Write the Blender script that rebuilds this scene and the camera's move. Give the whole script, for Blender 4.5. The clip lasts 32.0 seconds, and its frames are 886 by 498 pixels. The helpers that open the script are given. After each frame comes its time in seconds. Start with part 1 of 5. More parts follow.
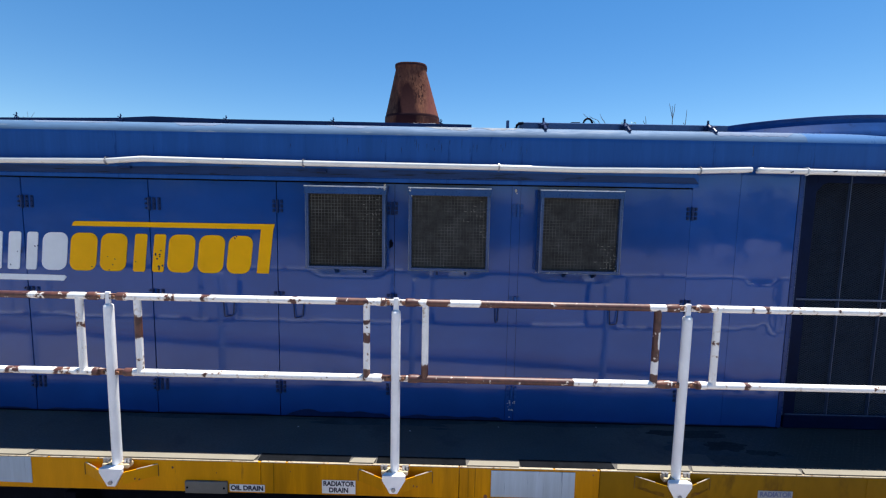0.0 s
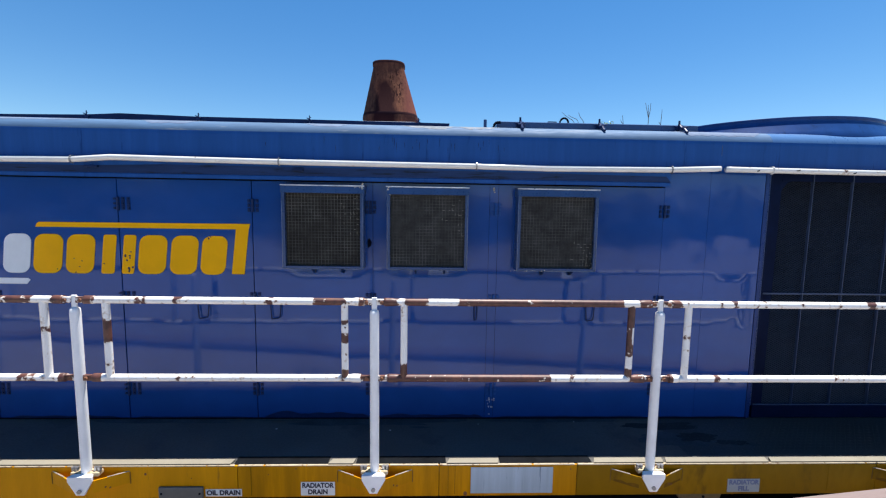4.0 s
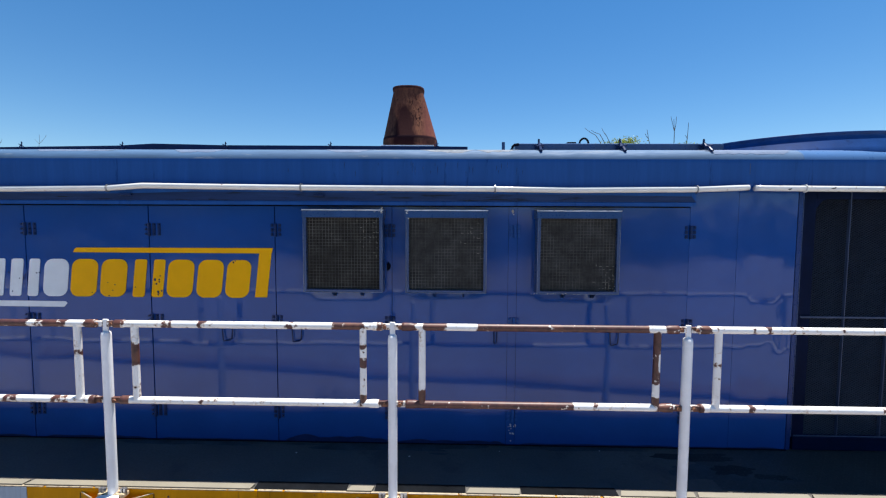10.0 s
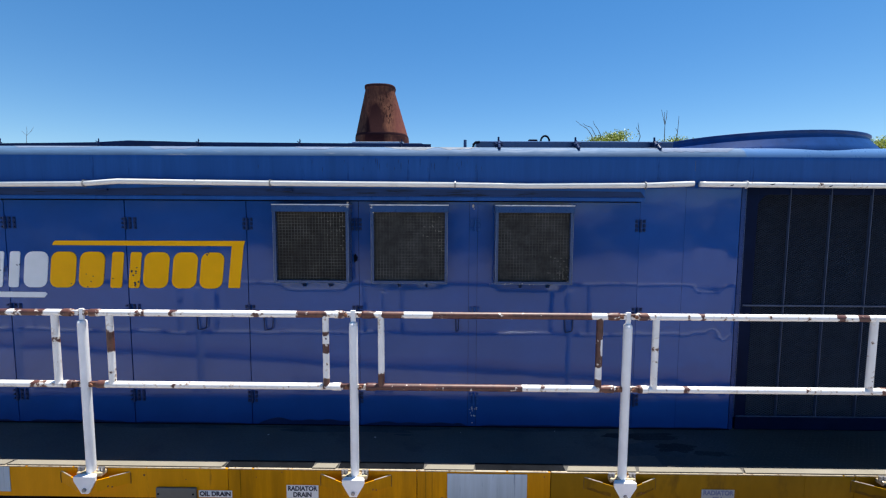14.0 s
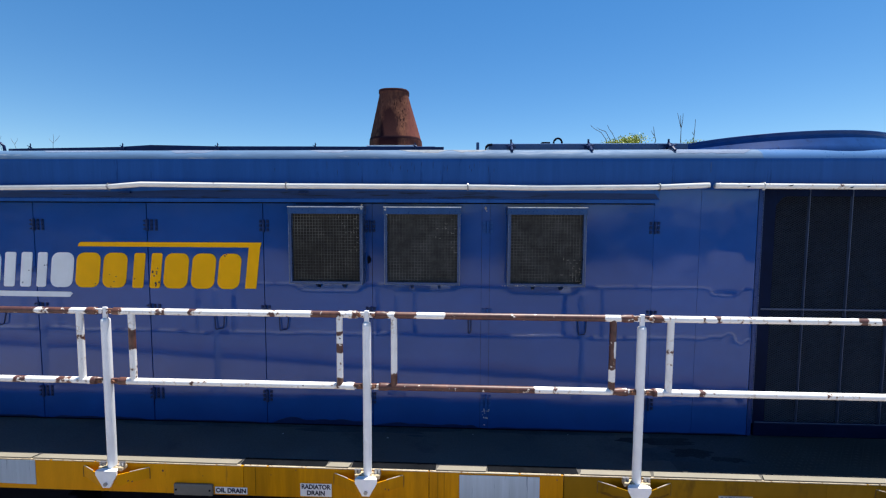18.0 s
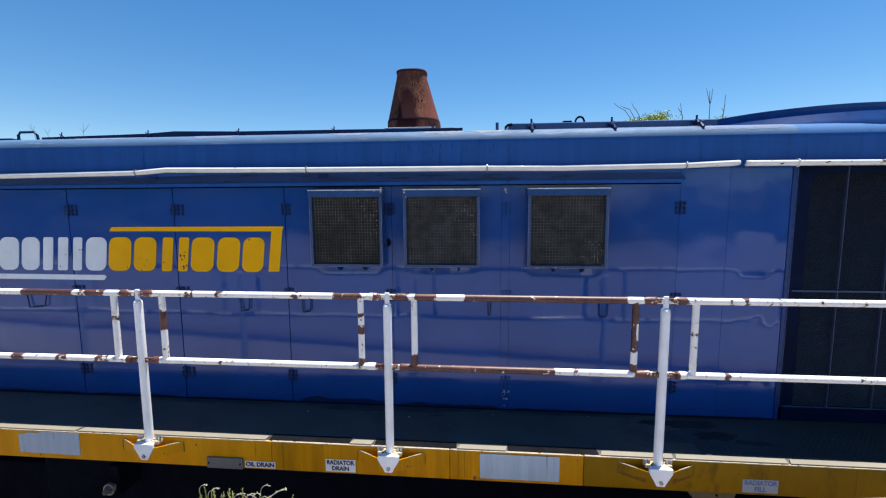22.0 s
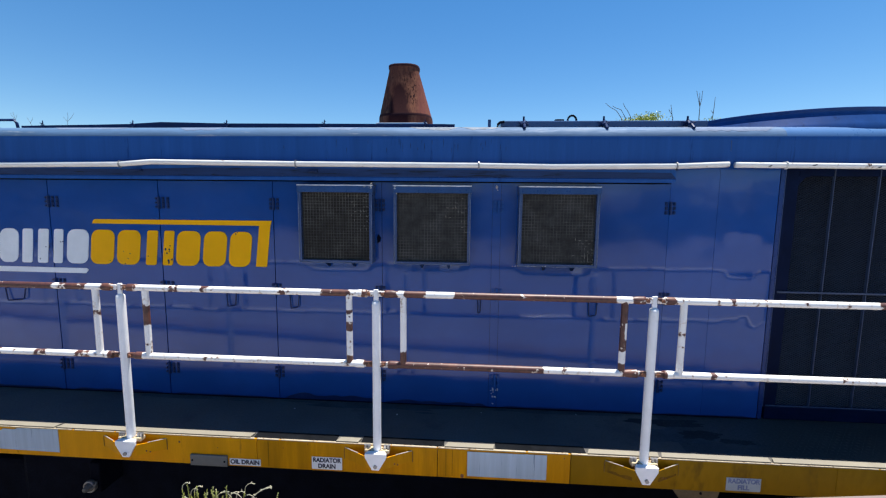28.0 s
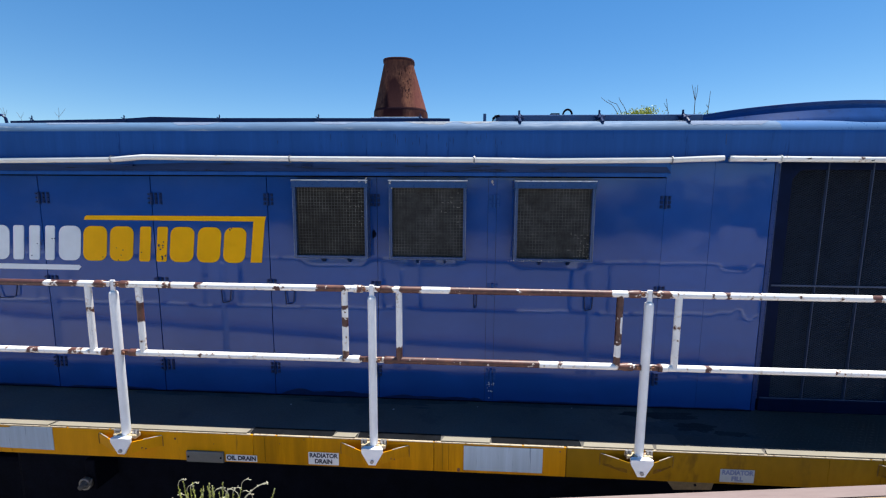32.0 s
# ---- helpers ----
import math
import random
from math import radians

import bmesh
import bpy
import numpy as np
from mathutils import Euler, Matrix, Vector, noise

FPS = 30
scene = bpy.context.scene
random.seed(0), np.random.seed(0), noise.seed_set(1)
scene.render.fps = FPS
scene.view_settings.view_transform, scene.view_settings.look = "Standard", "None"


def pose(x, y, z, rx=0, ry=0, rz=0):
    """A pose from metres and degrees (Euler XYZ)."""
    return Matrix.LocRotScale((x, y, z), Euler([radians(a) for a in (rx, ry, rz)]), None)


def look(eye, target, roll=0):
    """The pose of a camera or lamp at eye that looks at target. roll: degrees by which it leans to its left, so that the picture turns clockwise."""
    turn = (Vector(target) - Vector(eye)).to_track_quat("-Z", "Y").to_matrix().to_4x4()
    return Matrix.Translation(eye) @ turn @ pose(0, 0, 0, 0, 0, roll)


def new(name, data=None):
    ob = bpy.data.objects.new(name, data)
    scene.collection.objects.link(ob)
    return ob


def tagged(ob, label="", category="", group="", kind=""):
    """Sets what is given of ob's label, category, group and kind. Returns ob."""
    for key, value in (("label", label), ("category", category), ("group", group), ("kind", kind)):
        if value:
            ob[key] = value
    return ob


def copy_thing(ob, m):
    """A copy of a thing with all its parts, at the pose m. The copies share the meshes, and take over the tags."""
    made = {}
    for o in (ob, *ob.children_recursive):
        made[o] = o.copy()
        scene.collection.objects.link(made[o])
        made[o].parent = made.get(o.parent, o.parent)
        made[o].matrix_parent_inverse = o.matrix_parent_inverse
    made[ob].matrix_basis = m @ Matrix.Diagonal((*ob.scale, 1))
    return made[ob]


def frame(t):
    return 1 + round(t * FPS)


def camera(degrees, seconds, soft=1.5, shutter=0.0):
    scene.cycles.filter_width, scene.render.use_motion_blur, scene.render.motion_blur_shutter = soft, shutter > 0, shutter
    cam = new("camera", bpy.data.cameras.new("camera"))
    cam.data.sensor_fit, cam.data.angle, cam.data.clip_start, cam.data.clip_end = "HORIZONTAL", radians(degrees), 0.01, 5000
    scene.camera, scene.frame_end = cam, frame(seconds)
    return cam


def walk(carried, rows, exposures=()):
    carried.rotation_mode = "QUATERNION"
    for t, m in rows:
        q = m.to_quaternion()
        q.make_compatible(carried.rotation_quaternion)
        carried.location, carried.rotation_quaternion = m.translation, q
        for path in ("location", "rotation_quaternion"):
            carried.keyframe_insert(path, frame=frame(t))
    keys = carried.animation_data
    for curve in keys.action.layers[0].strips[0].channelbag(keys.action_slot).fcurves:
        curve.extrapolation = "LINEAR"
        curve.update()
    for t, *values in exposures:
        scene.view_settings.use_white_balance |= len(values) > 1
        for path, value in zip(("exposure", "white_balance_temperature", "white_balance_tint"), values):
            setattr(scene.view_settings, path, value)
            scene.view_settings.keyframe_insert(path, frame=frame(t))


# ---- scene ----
cam = camera(93.2, 32.0, soft=1.2)
PATH = [
    (0, (0.28, -2.297, 3.112), (0.259, -0.307, 2.92), 1.1),
    (0.5, (0.281, -2.297, 3.113), (0.26, -0.306, 2.919), 1.1),
    (1, (0.285, -2.304, 3.116), (0.269, -0.313, 2.924), 1.0),
    (1.5, (0.288, -2.308, 3.119), (0.283, -0.317, 2.929), 0.8),
    (2, (0.294, -2.305, 3.119), (0.307, -0.314, 2.929), 0.7),
    (2.5, (0.297, -2.301, 3.119), (0.328, -0.31, 2.928), 0.7),
    (3, (0.298, -2.299, 3.118), (0.347, -0.309, 2.924), 0.8),
    (3.5, (0.299, -2.3, 3.118), (0.36, -0.31, 2.921), 0.9),
    (5.5, (0.308, -2.306, 3.118), (0.377, -0.318, 2.913), 0.9),
    (6, (0.303, -2.309, 3.116), (0.372, -0.321, 2.912), 0.9),
    (6.5, (0.307, -2.309, 3.12), (0.373, -0.321, 2.911), 0.9),
    (7, (0.307, -2.308, 3.122), (0.365, -0.32, 2.906), 0.9),
    (7.5, (0.307, -2.309, 3.117), (0.352, -0.321, 2.897), 0.8),
    (8, (0.302, -2.31, 3.121), (0.333, -0.323, 2.893), 0.7),
    (8.5, (0.301, -2.312, 3.123), (0.323, -0.325, 2.895), 0.6),
    (9, (0.297, -2.312, 3.118), (0.307, -0.323, 2.91), 0.5),
    (9.5, (0.295, -2.288, 3.138), (0.283, -0.295, 2.965), 0.4),
    (10, (0.331, -2.289, 3.161), (0.285, -0.293, 3.038), 0.3),
    (10.5, (0.397, -2.356, 3.15), (0.32, -0.359, 3.067), -0.0),
    (11, (0.444, -2.455, 3.132), (0.331, -0.459, 3.078), -0.3),
    (11.5, (0.501, -2.472, 3.142), (0.38, -0.477, 3.093), -0.4),
    (12, (0.538, -2.459, 3.159), (0.433, -0.463, 3.085), -0.5),
    (12.5, (0.553, -2.45, 3.162), (0.472, -0.455, 3.06), -0.3),
    (13, (0.556, -2.432, 3.165), (0.502, -0.437, 3.028), -0.1),
    (13.5, (0.557, -2.432, 3.176), (0.522, -0.438, 3.018), 0.1),
    (14, (0.557, -2.437, 3.171), (0.535, -0.444, 3.014), 0.3),
    (14.5, (0.557, -2.439, 3.167), (0.534, -0.444, 3.021), 0.4),
    (16.5, (0.559, -2.463, 3.158), (0.482, -0.468, 3.046), 0.4),
    (17, (0.548, -2.468, 3.149), (0.463, -0.472, 3.04), 0.4),
    (17.5, (0.549, -2.462, 3.151), (0.464, -0.467, 3.032), 0.4),
    (18, (0.56, -2.458, 3.15), (0.476, -0.464, 3.016), 0.3),
    (18.5, (0.557, -2.452, 3.147), (0.474, -0.46, 2.994), 0.2),
    (19, (0.55, -2.447, 3.148), (0.46, -0.457, 2.971), 0.0),
    (19.5, (0.553, -2.441, 3.148), (0.444, -0.453, 2.952), -0.2),
    (20, (0.551, -2.438, 3.139), (0.413, -0.454, 2.933), -0.5),
    (20.5, (0.55, -2.444, 3.137), (0.388, -0.461, 2.93), -0.5),
    (21, (0.548, -2.457, 3.144), (0.371, -0.476, 2.936), -0.5),
    (21.5, (0.552, -2.456, 3.15), (0.371, -0.476, 2.937), -0.5),
    (22, (0.56, -2.453, 3.144), (0.384, -0.472, 2.93), -0.3),
    (22.5, (0.555, -2.451, 3.145), (0.388, -0.47, 2.925), -0.1),
    (23, (0.552, -2.448, 3.144), (0.396, -0.467, 2.919), 0.1),
    (23.5, (0.556, -2.442, 3.137), (0.404, -0.46, 2.911), 0.2),
    (24, (0.547, -2.438, 3.138), (0.403, -0.457, 2.907), 0.3),
    (24.5, (0.549, -2.434, 3.141), (0.409, -0.453, 2.908), 0.4),
    (25, (0.551, -2.432, 3.142), (0.412, -0.451, 2.909), 0.5),
    (25.5, (0.557, -2.436, 3.142), (0.414, -0.454, 2.915), 0.6),
    (27.5, (0.56, -2.435, 3.143), (0.422, -0.452, 2.92), 0.6),
    (28, (0.562, -2.434, 3.143), (0.43, -0.452, 2.915), 0.6),
    (28.5, (0.562, -2.43, 3.143), (0.432, -0.448, 2.909), 0.6),
    (29, (0.555, -2.429, 3.14), (0.429, -0.447, 2.902), 0.6),
    (29.5, (0.552, -2.423, 3.139), (0.426, -0.442, 2.895), 0.6),
    (30, (0.545, -2.419, 3.138), (0.423, -0.438, 2.889), 0.6),
    (30.5, (0.551, -2.418, 3.14), (0.429, -0.437, 2.887), 0.5),
    (31, (0.559, -2.42, 3.137), (0.439, -0.44, 2.885), 0.5),
    (31.5, (0.563, -2.425, 3.141), (0.448, -0.445, 2.888), 0.4),
    (32, (0.566, -2.427, 3.141), (0.452, -0.446, 2.89), 0.4),
]
EXPOSURES = [(0, 1.07), (8.5, 1.06), (10, 0.94), (12.5, 0.93), (14, 0.98), (19, 0.99), (21, 1.01), (32, 1.02)]
walk(cam, [(t, look(eye, target, roll)) for t, eye, target, roll in PATH], EXPOSURES)

# ---- world, sun, exposure ----
SUN_WAY = Vector((0.16, 0.20, 0.96)).normalized()
sun = new("sun", bpy.data.lights.new("sun", "SUN"))
sun.data.energy, sun.data.angle, sun.data.color = 5.0, radians(0.53), (1.0, 0.96, 0.9)
sun.rotation_mode = "QUATERNION"
sun.rotation_quaternion = SUN_WAY.to_track_quat("Z", "Y")
world = bpy.data.worlds.new("world")
scene.world = world
world.use_nodes = True
wn, wl = world.node_tree.nodes, world.node_tree.links
sky = wn.new("ShaderNodeTexSky")
sky.sky_type, sky.sun_disc = "NISHITA", False
sky.sun_elevation = math.asin(SUN_WAY.z)
sky.sun_rotation = math.atan2(SUN_WAY.x, SUN_WAY.y)
sky.air_density, sky.dust_density, sky.ozone_density = 1.0, 0.0, 3.0
deep = wn.new("ShaderNodeHueSaturation")
deep.inputs["Saturation"].default_value = 1.30
wl.new(sky.outputs[0], deep.inputs["Color"])
wl.new(deep.outputs[0], wn["Background"].inputs["Color"])
wn["Background"].inputs["Strength"].default_value = 0.070


# ---- materials ----
def mat(name, c, rough=0.5, metal=0.0, var=0.12, scale=5.0, fine=60.0, bump=0.1, dist=0.002,
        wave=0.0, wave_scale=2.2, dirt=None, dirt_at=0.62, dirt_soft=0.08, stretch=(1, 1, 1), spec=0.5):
    """Paint, metal, wood or stone: a base colour that varies at two scales, fine relief and, if asked for, stains."""
    m = bpy.data.materials.new(name)
    m.use_nodes = True
    n, l = m.node_tree.nodes, m.node_tree.links
    b = n["Principled BSDF"]
    co = n.new("ShaderNodeTexCoord")
    mp = n.new("ShaderNodeMapping")
    mp.inputs["Scale"].default_value = stretch
    l.new(co.outputs["Object"], mp.inputs["Vector"])

    def noisy(s, detail=4.0, rg=0.6):
        t = n.new("ShaderNodeTexNoise")
        t.inputs["Scale"].default_value, t.inputs["Detail"].default_value, t.inputs["Roughness"].default_value = s, detail, rg
        l.new(mp.outputs[0], t.inputs["Vector"])
        return t.outputs["Fac"]

    def mix(f, a, bb):
        x = n.new("ShaderNodeMix")
        x.data_type = "RGBA"
        l.new(f, x.inputs[0]) if not isinstance(f, float) else None
        for k, v in ((6, a), (7, bb)):
            if isinstance(v, tuple):
                x.inputs[k].default_value = (*v, 1)
            else:
                l.new(v, x.inputs[k])
        return x.outputs[2]

    def step(f, lo, hi, a=0.0, bb=1.0):
        r = n.new("ShaderNodeMapRange")
        for k, v in zip(("From Min", "From Max", "To Min", "To Max"), (lo, hi, a, bb)):
            r.inputs[k].default_value = v
        l.new(f, r.inputs["Value"])
        return r.outputs[0]

    big, small = noisy(scale), noisy(fine)
    lo, hi = tuple(v * (1 - var) for v in c), tuple(min(1, v * (1 + var)) for v in c)
    col = mix(step(big, 0.3, 0.7), lo, hi)
    col = mix(step(small, 0.3, 0.7, 0.0, 0.5), col, tuple(v * (1 - 0.7 * var) for v in c))
    if dirt:
        col = mix(step(noisy(scale * 1.7, 6.0, 0.7), dirt_at, dirt_at + dirt_soft), col, dirt)
    l.new(col, b.inputs["Base Color"])
    l.new(step(small, 0.25, 0.75, rough * 0.8, min(1, rough * 1.2)), b.inputs["Roughness"])
    b.inputs["Metallic"].default_value = metal
    b.inputs["Specular IOR Level"].default_value = spec
    bp = n.new("ShaderNodeBump")
    bp.inputs["Strength"].default_value, bp.inputs["Distance"].default_value = bump, dist
    l.new(small, bp.inputs["Height"])
    last = bp
    if wave:
        w = n.new("ShaderNodeBump")
        w.inputs["Strength"].default_value, w.inputs["Distance"].default_value = 1.0, wave
        l.new(noisy(wave_scale, 1.0, 0.4), w.inputs["Height"])
        l.new(bp.outputs[0], w.inputs["Normal"])
        last = w
    l.new(last.outputs[0], b.inputs["Normal"])
    return m


def worn_paint(name, paint, rust=(0.048, 0.018, 0.015), chips=0.70, rough=0.14):
    """Paint that has flaked down to rust where the mesh's rust value is high, and in scattered chips."""
    m = bpy.data.materials.new(name)
    m.use_nodes = True
    n, l = m.node_tree.nodes, m.node_tree.links
    b = n["Principled BSDF"]
    co = n.new("ShaderNodeTexCoord")

    def noisy(s, d=4.0):
        t = n.new("ShaderNodeTexNoise")
        t.inputs["Scale"].default_value, t.inputs["Detail"].default_value = s, d
        l.new(co.outputs["Object"], t.inputs["Vector"])
        return t.outputs["Fac"]

    def math_node(op, a, bb):
        x = n.new("ShaderNodeMath")
        x.operation = op
        for k, v in enumerate((a, bb)):
            if isinstance(v, float):
                x.inputs[k].default_value = v
            else:
                l.new(v, x.inputs[k])
        return x.outputs[0]

    def ramp(f, lo, hi, a=0.0, bb=1.0):
        r = n.new("ShaderNodeMapRange")
        for k, v in zip(("From Min", "From Max", "To Min", "To Max"), (lo, hi, a, bb)):
            r.inputs[k].default_value = v
        l.new(f, r.inputs["Value"])
        return r.outputs[0]

    def mix(f, a, bb):
        x = n.new("ShaderNodeMix")
        x.data_type = "RGBA"
        l.new(f, x.inputs[0])
        for k, v in ((6, a), (7, bb)):
            if isinstance(v, tuple):
                x.inputs[k].default_value = (*v, 1)
            else:
                l.new(v, x.inputs[k])
        return x.outputs[2]

    at = n.new("ShaderNodeAttribute")
    at.attribute_name = "rust"
    edge = math_node("ADD", at.outputs["Fac"], math_node("MULTIPLY", math_node("SUBTRACT", noisy(42.0, 7.0), 0.5), 2.4))
    edge = math_node("ADD", edge, math_node("MULTIPLY", math_node("SUBTRACT", noisy(13.0), 0.5), 1.7))
    gone = ramp(edge, 0.50, 0.54)
    chip = ramp(noisy(17.0, 3.0), chips, chips + 0.02)
    mask = math_node("MAXIMUM", gone, chip)
    stain = ramp(edge, 0.2, 0.5, 0.0, 0.55)
    white = mix(ramp(noisy(9.0), 0.35, 0.7, 0.0, 0.35), paint, tuple(v * 0.72 for v in paint))
    white = mix(stain, white, (0.45, 0.3, 0.16))
    brown = mix(ramp(noisy(45.0), 0.3, 0.7), rust, tuple(v * 2.2 for v in rust))
    brown = mix(ramp(noisy(11.0, 5.0), 0.52, 0.66, 0.0, 0.75), brown, (0.15, 0.058, 0.036))
    l.new(mix(mask, white, brown), b.inputs["Base Color"])
    l.new(ramp(mask, 0, 1, rough, 0.48), b.inputs["Roughness"])
    bp = n.new("ShaderNodeBump")
    bp.inputs["Strength"].default_value, bp.inputs["Distance"].default_value = 0.6, 0.0012
    l.new(math_node("SUBTRACT", math_node("MULTIPLY", noisy(120.0), 0.4), mask), bp.inputs["Height"])
    l.new(bp.outputs[0], b.inputs["Normal"])
    return m


def stack_rust():
    """Pale orange scale with a tall dark soot stain of its own, runs below it, and a dark rim and foot."""
    m = bpy.data.materials.new("soot_stained_rust")
    m.use_nodes = True
    n, l = m.node_tree.nodes, m.node_tree.links
    b = n["Principled BSDF"]
    co = n.new("ShaderNodeTexCoord")

    def noisy(s, stretch=(1, 1, 1), d=6.0):
        mp = n.new("ShaderNodeMapping")
        mp.inputs["Scale"].default_value = stretch
        l.new(co.outputs["Object"], mp.inputs["Vector"])
        t = n.new("ShaderNodeTexNoise")
        t.inputs["Scale"].default_value, t.inputs["Detail"].default_value, t.inputs["Roughness"].default_value = s, d, 0.65
        l.new(mp.outputs[0], t.inputs["Vector"])
        return t.outputs["Fac"]

    def calc(op, a, c):
        x = n.new("ShaderNodeMath")
        x.operation = op
        for k, v in enumerate((a, c)):
            if isinstance(v, (int, float)):
                x.inputs[k].default_value = v
            else:
                l.new(v, x.inputs[k])
        return x.outputs[0]

    def ramp(f, lo, hi, a=0.0, c=1.0):
        r = n.new("ShaderNodeMapRange")
        for k, v in zip(("From Min", "From Max", "To Min", "To Max"), (lo, hi, a, c)):
            r.inputs[k].default_value = v
        l.new(f, r.inputs["Value"])
        return r.outputs[0]

    def mix(f, a, c):
        x = n.new("ShaderNodeMix")
        x.data_type = "RGBA"
        l.new(f, x.inputs[0])
        for k, v in ((6, a), (7, c)):
            if isinstance(v, tuple):
                x.inputs[k].default_value = (*v, 1)
            else:
                l.new(v, x.inputs[k])
        return x.outputs[2]

    xyz = n.new("ShaderNodeSeparateXYZ")
    l.new(co.outputs["Object"], xyz.inputs[0])
    X, Z = xyz.outputs[0], xyz.outputs[2]
    col = mix(ramp(noisy(5.0, (1, 1, 0.6)), 0.35, 0.65), (0.082, 0.028, 0.022), (0.205, 0.086, 0.050))
    col = mix(ramp(noisy(26.0, (1.6, 1.6, 0.5)), 0.42, 0.68, 0, 0.85), col, (0.060, 0.021, 0.020))
    off = calc("ABSOLUTE", calc("ADD", X, 0.082), 0.0)
    low = ramp(Z, 4.20, 3.92)
    near = calc("SUBTRACT", calc("ADD", 0.62, calc("MULTIPLY", low, 0.5)), calc("MULTIPLY", off, 9.5))
    band = ramp(Z, 4.19, 4.10)
    soot = calc("ADD", calc("MULTIPLY", near, band), calc("MULTIPLY", calc("SUBTRACT", noisy(15.0, (1.8, 1, 0.8)), 0.5), 0.9))
    col = mix(ramp(soot, 0.0, 0.40, 0.0, 0.97), col, (0.030, 0.0095, 0.011))
    middle = calc("MULTIPLY", ramp(Z, 4.27, 4.22), ramp(Z, 3.93, 4.0))
    streak = calc("MULTIPLY", ramp(X, -0.09, -0.03), ramp(X, 0.10, 0.05))
    drops = calc("MULTIPLY", calc("MULTIPLY", ramp(noisy(34.0, (1.8, 1, 0.7), 2.0), 0.55, 0.60), streak), middle)
    col = mix(drops, col, (0.030, 0.010, 0.010))
    few = calc("MULTIPLY", ramp(noisy(46.0, (1.2, 1, 0.8), 2.0), 0.66, 0.69), middle)
    col = mix(few, col, (0.040, 0.013, 0.012))
    sheet = calc("MULTIPLY", ramp(X, 0.05, 0.11), ramp(noisy(5.0, (1, 1, 0.6)), 0.40, 0.60))
    col = mix(sheet, col, (0.125, 0.040, 0.034))
    rim = calc("ADD", ramp(Z, 4.312, 4.324), calc("MULTIPLY", ramp(Z, 3.874, 3.880), ramp(Z, 3.902, 3.896)))
    col = mix(calc("MULTIPLY", rim, ramp(noisy(12.0), 0.3, 0.55, 0.7, 0.95)), col, (0.026, 0.010, 0.014))
    l.new(col, b.inputs["Base Color"])
    b.inputs["Roughness"].default_value = 0.9
    b.inputs["Specular IOR Level"].default_value = 0.06
    bp = n.new("ShaderNodeBump")
    bp.inputs["Strength"].default_value, bp.inputs["Distance"].default_value = 0.5, 0.003
    l.new(noisy(60.0), bp.inputs["Height"])
    l.new(bp.outputs[0], b.inputs["Normal"])
    return m


STACK_RUST = stack_rust()
BLUE = mat("blue_paint", (0.0095, 0.063, 0.268), 0.08, var=0.14, scale=1.6, fine=9.0, bump=0.015, dist=0.004, spec=0.42, wave=0.003, wave_scale=2.6)
BLUE_DENTED = mat("dented_blue_paint", (0.0102, 0.067, 0.283), 0.075, var=0.14, scale=1.6, fine=9.0, bump=0.015, dist=0.004, spec=0.45, wave=0.006, wave_scale=3.4)
BLUE_STREAKED = mat("streaked_blue_paint", (0.018, 0.082, 0.285), 0.2, spec=0.12, var=0.16, scale=1.4, fine=9.0, bump=0.02, dist=0.004, wave=0.004,
                    dirt=(0.010, 0.048, 0.185), dirt_at=0.60, stretch=(7, 1, 0.6))
SHROUD_BLUE = mat("dull_shroud_paint", (0.012, 0.055, 0.20), 0.4, var=0.18, scale=3.0, spec=0.15, dirt=(0.008, 0.035, 0.13), dirt_at=0.58, stretch=(4, 4, 0.7))
FRAME_EDGE = mat("worn_blue_grey_edge", (0.13, 0.17, 0.27), 0.3, var=0.4, scale=14.0, dirt=(0.5, 0.5, 0.5), dirt_at=0.70)
# Near-white base paints in the glint along lips and the stack's foot.
HIGHLIGHT_EDGE = mat("pale_highlight_edge", (0.66, 0.70, 0.78), 0.2, var=0.3, scale=14.0, dirt=(0.05, 0.09, 0.22), dirt_at=0.62)
PALE_FLAKE = mat("bared_pale_primer", (0.55, 0.53, 0.48), 0.6, var=0.2, scale=40.0)
HINGE = mat("dark_hinge_paint", (0.007, 0.026, 0.098), 0.4, var=0.3, scale=30.0, spec=0.15)
BLUE_ROOF = mat("faded_blue_roof_paint", (0.035, 0.085, 0.30), 0.33, var=0.16, scale=2.0, fine=24.0, bump=0.08, stretch=(1, 1, 0.4),
                dirt=(0.22, 0.30, 0.47), dirt_at=0.6)
# Lighter blue paints the sky's reflection into the shoulder.
SKY_SHOULDER = mat("sky_tinted_shoulder_paint", (0.072, 0.165, 0.35), 0.3, var=0.12, scale=2.0, fine=24.0, bump=0.04, spec=0.4)
BLEACHED = mat("bleached_shoulder_paint", (0.125, 0.175, 0.275), 0.75, var=0.2, scale=12.0, bump=0.1, spec=0.2)
SALT = mat("crusty_white_paint", (0.175, 0.205, 0.25), 0.75, var=0.35, scale=22.0, bump=0.4, spec=0.2, dirt=(0.07, 0.06, 0.05), dirt_at=0.60)
CORNER_BLUE = mat("corner_trim_paint", (0.008, 0.038, 0.165), 0.3, var=0.2, scale=6.0, spec=0.3)
FILTER_DARK = mat("oily_brown_air_filter", (0.046, 0.043, 0.038), 0.9, var=0.4, scale=14.0, fine=120.0, bump=0.6, dirt=(0.02, 0.018, 0.017), dirt_at=0.62, spec=0.1)
BLUE_TRIM = mat("blue_grey_trim_paint", (0.028, 0.066, 0.175), 0.3, var=0.2, scale=9.0, dirt=(0.5, 0.5, 0.48), dirt_at=0.74)
BLUE_DARK = mat("dark_blue_paint", (0.007, 0.023, 0.085), 0.4, var=0.25, scale=6.0, spec=0.18)
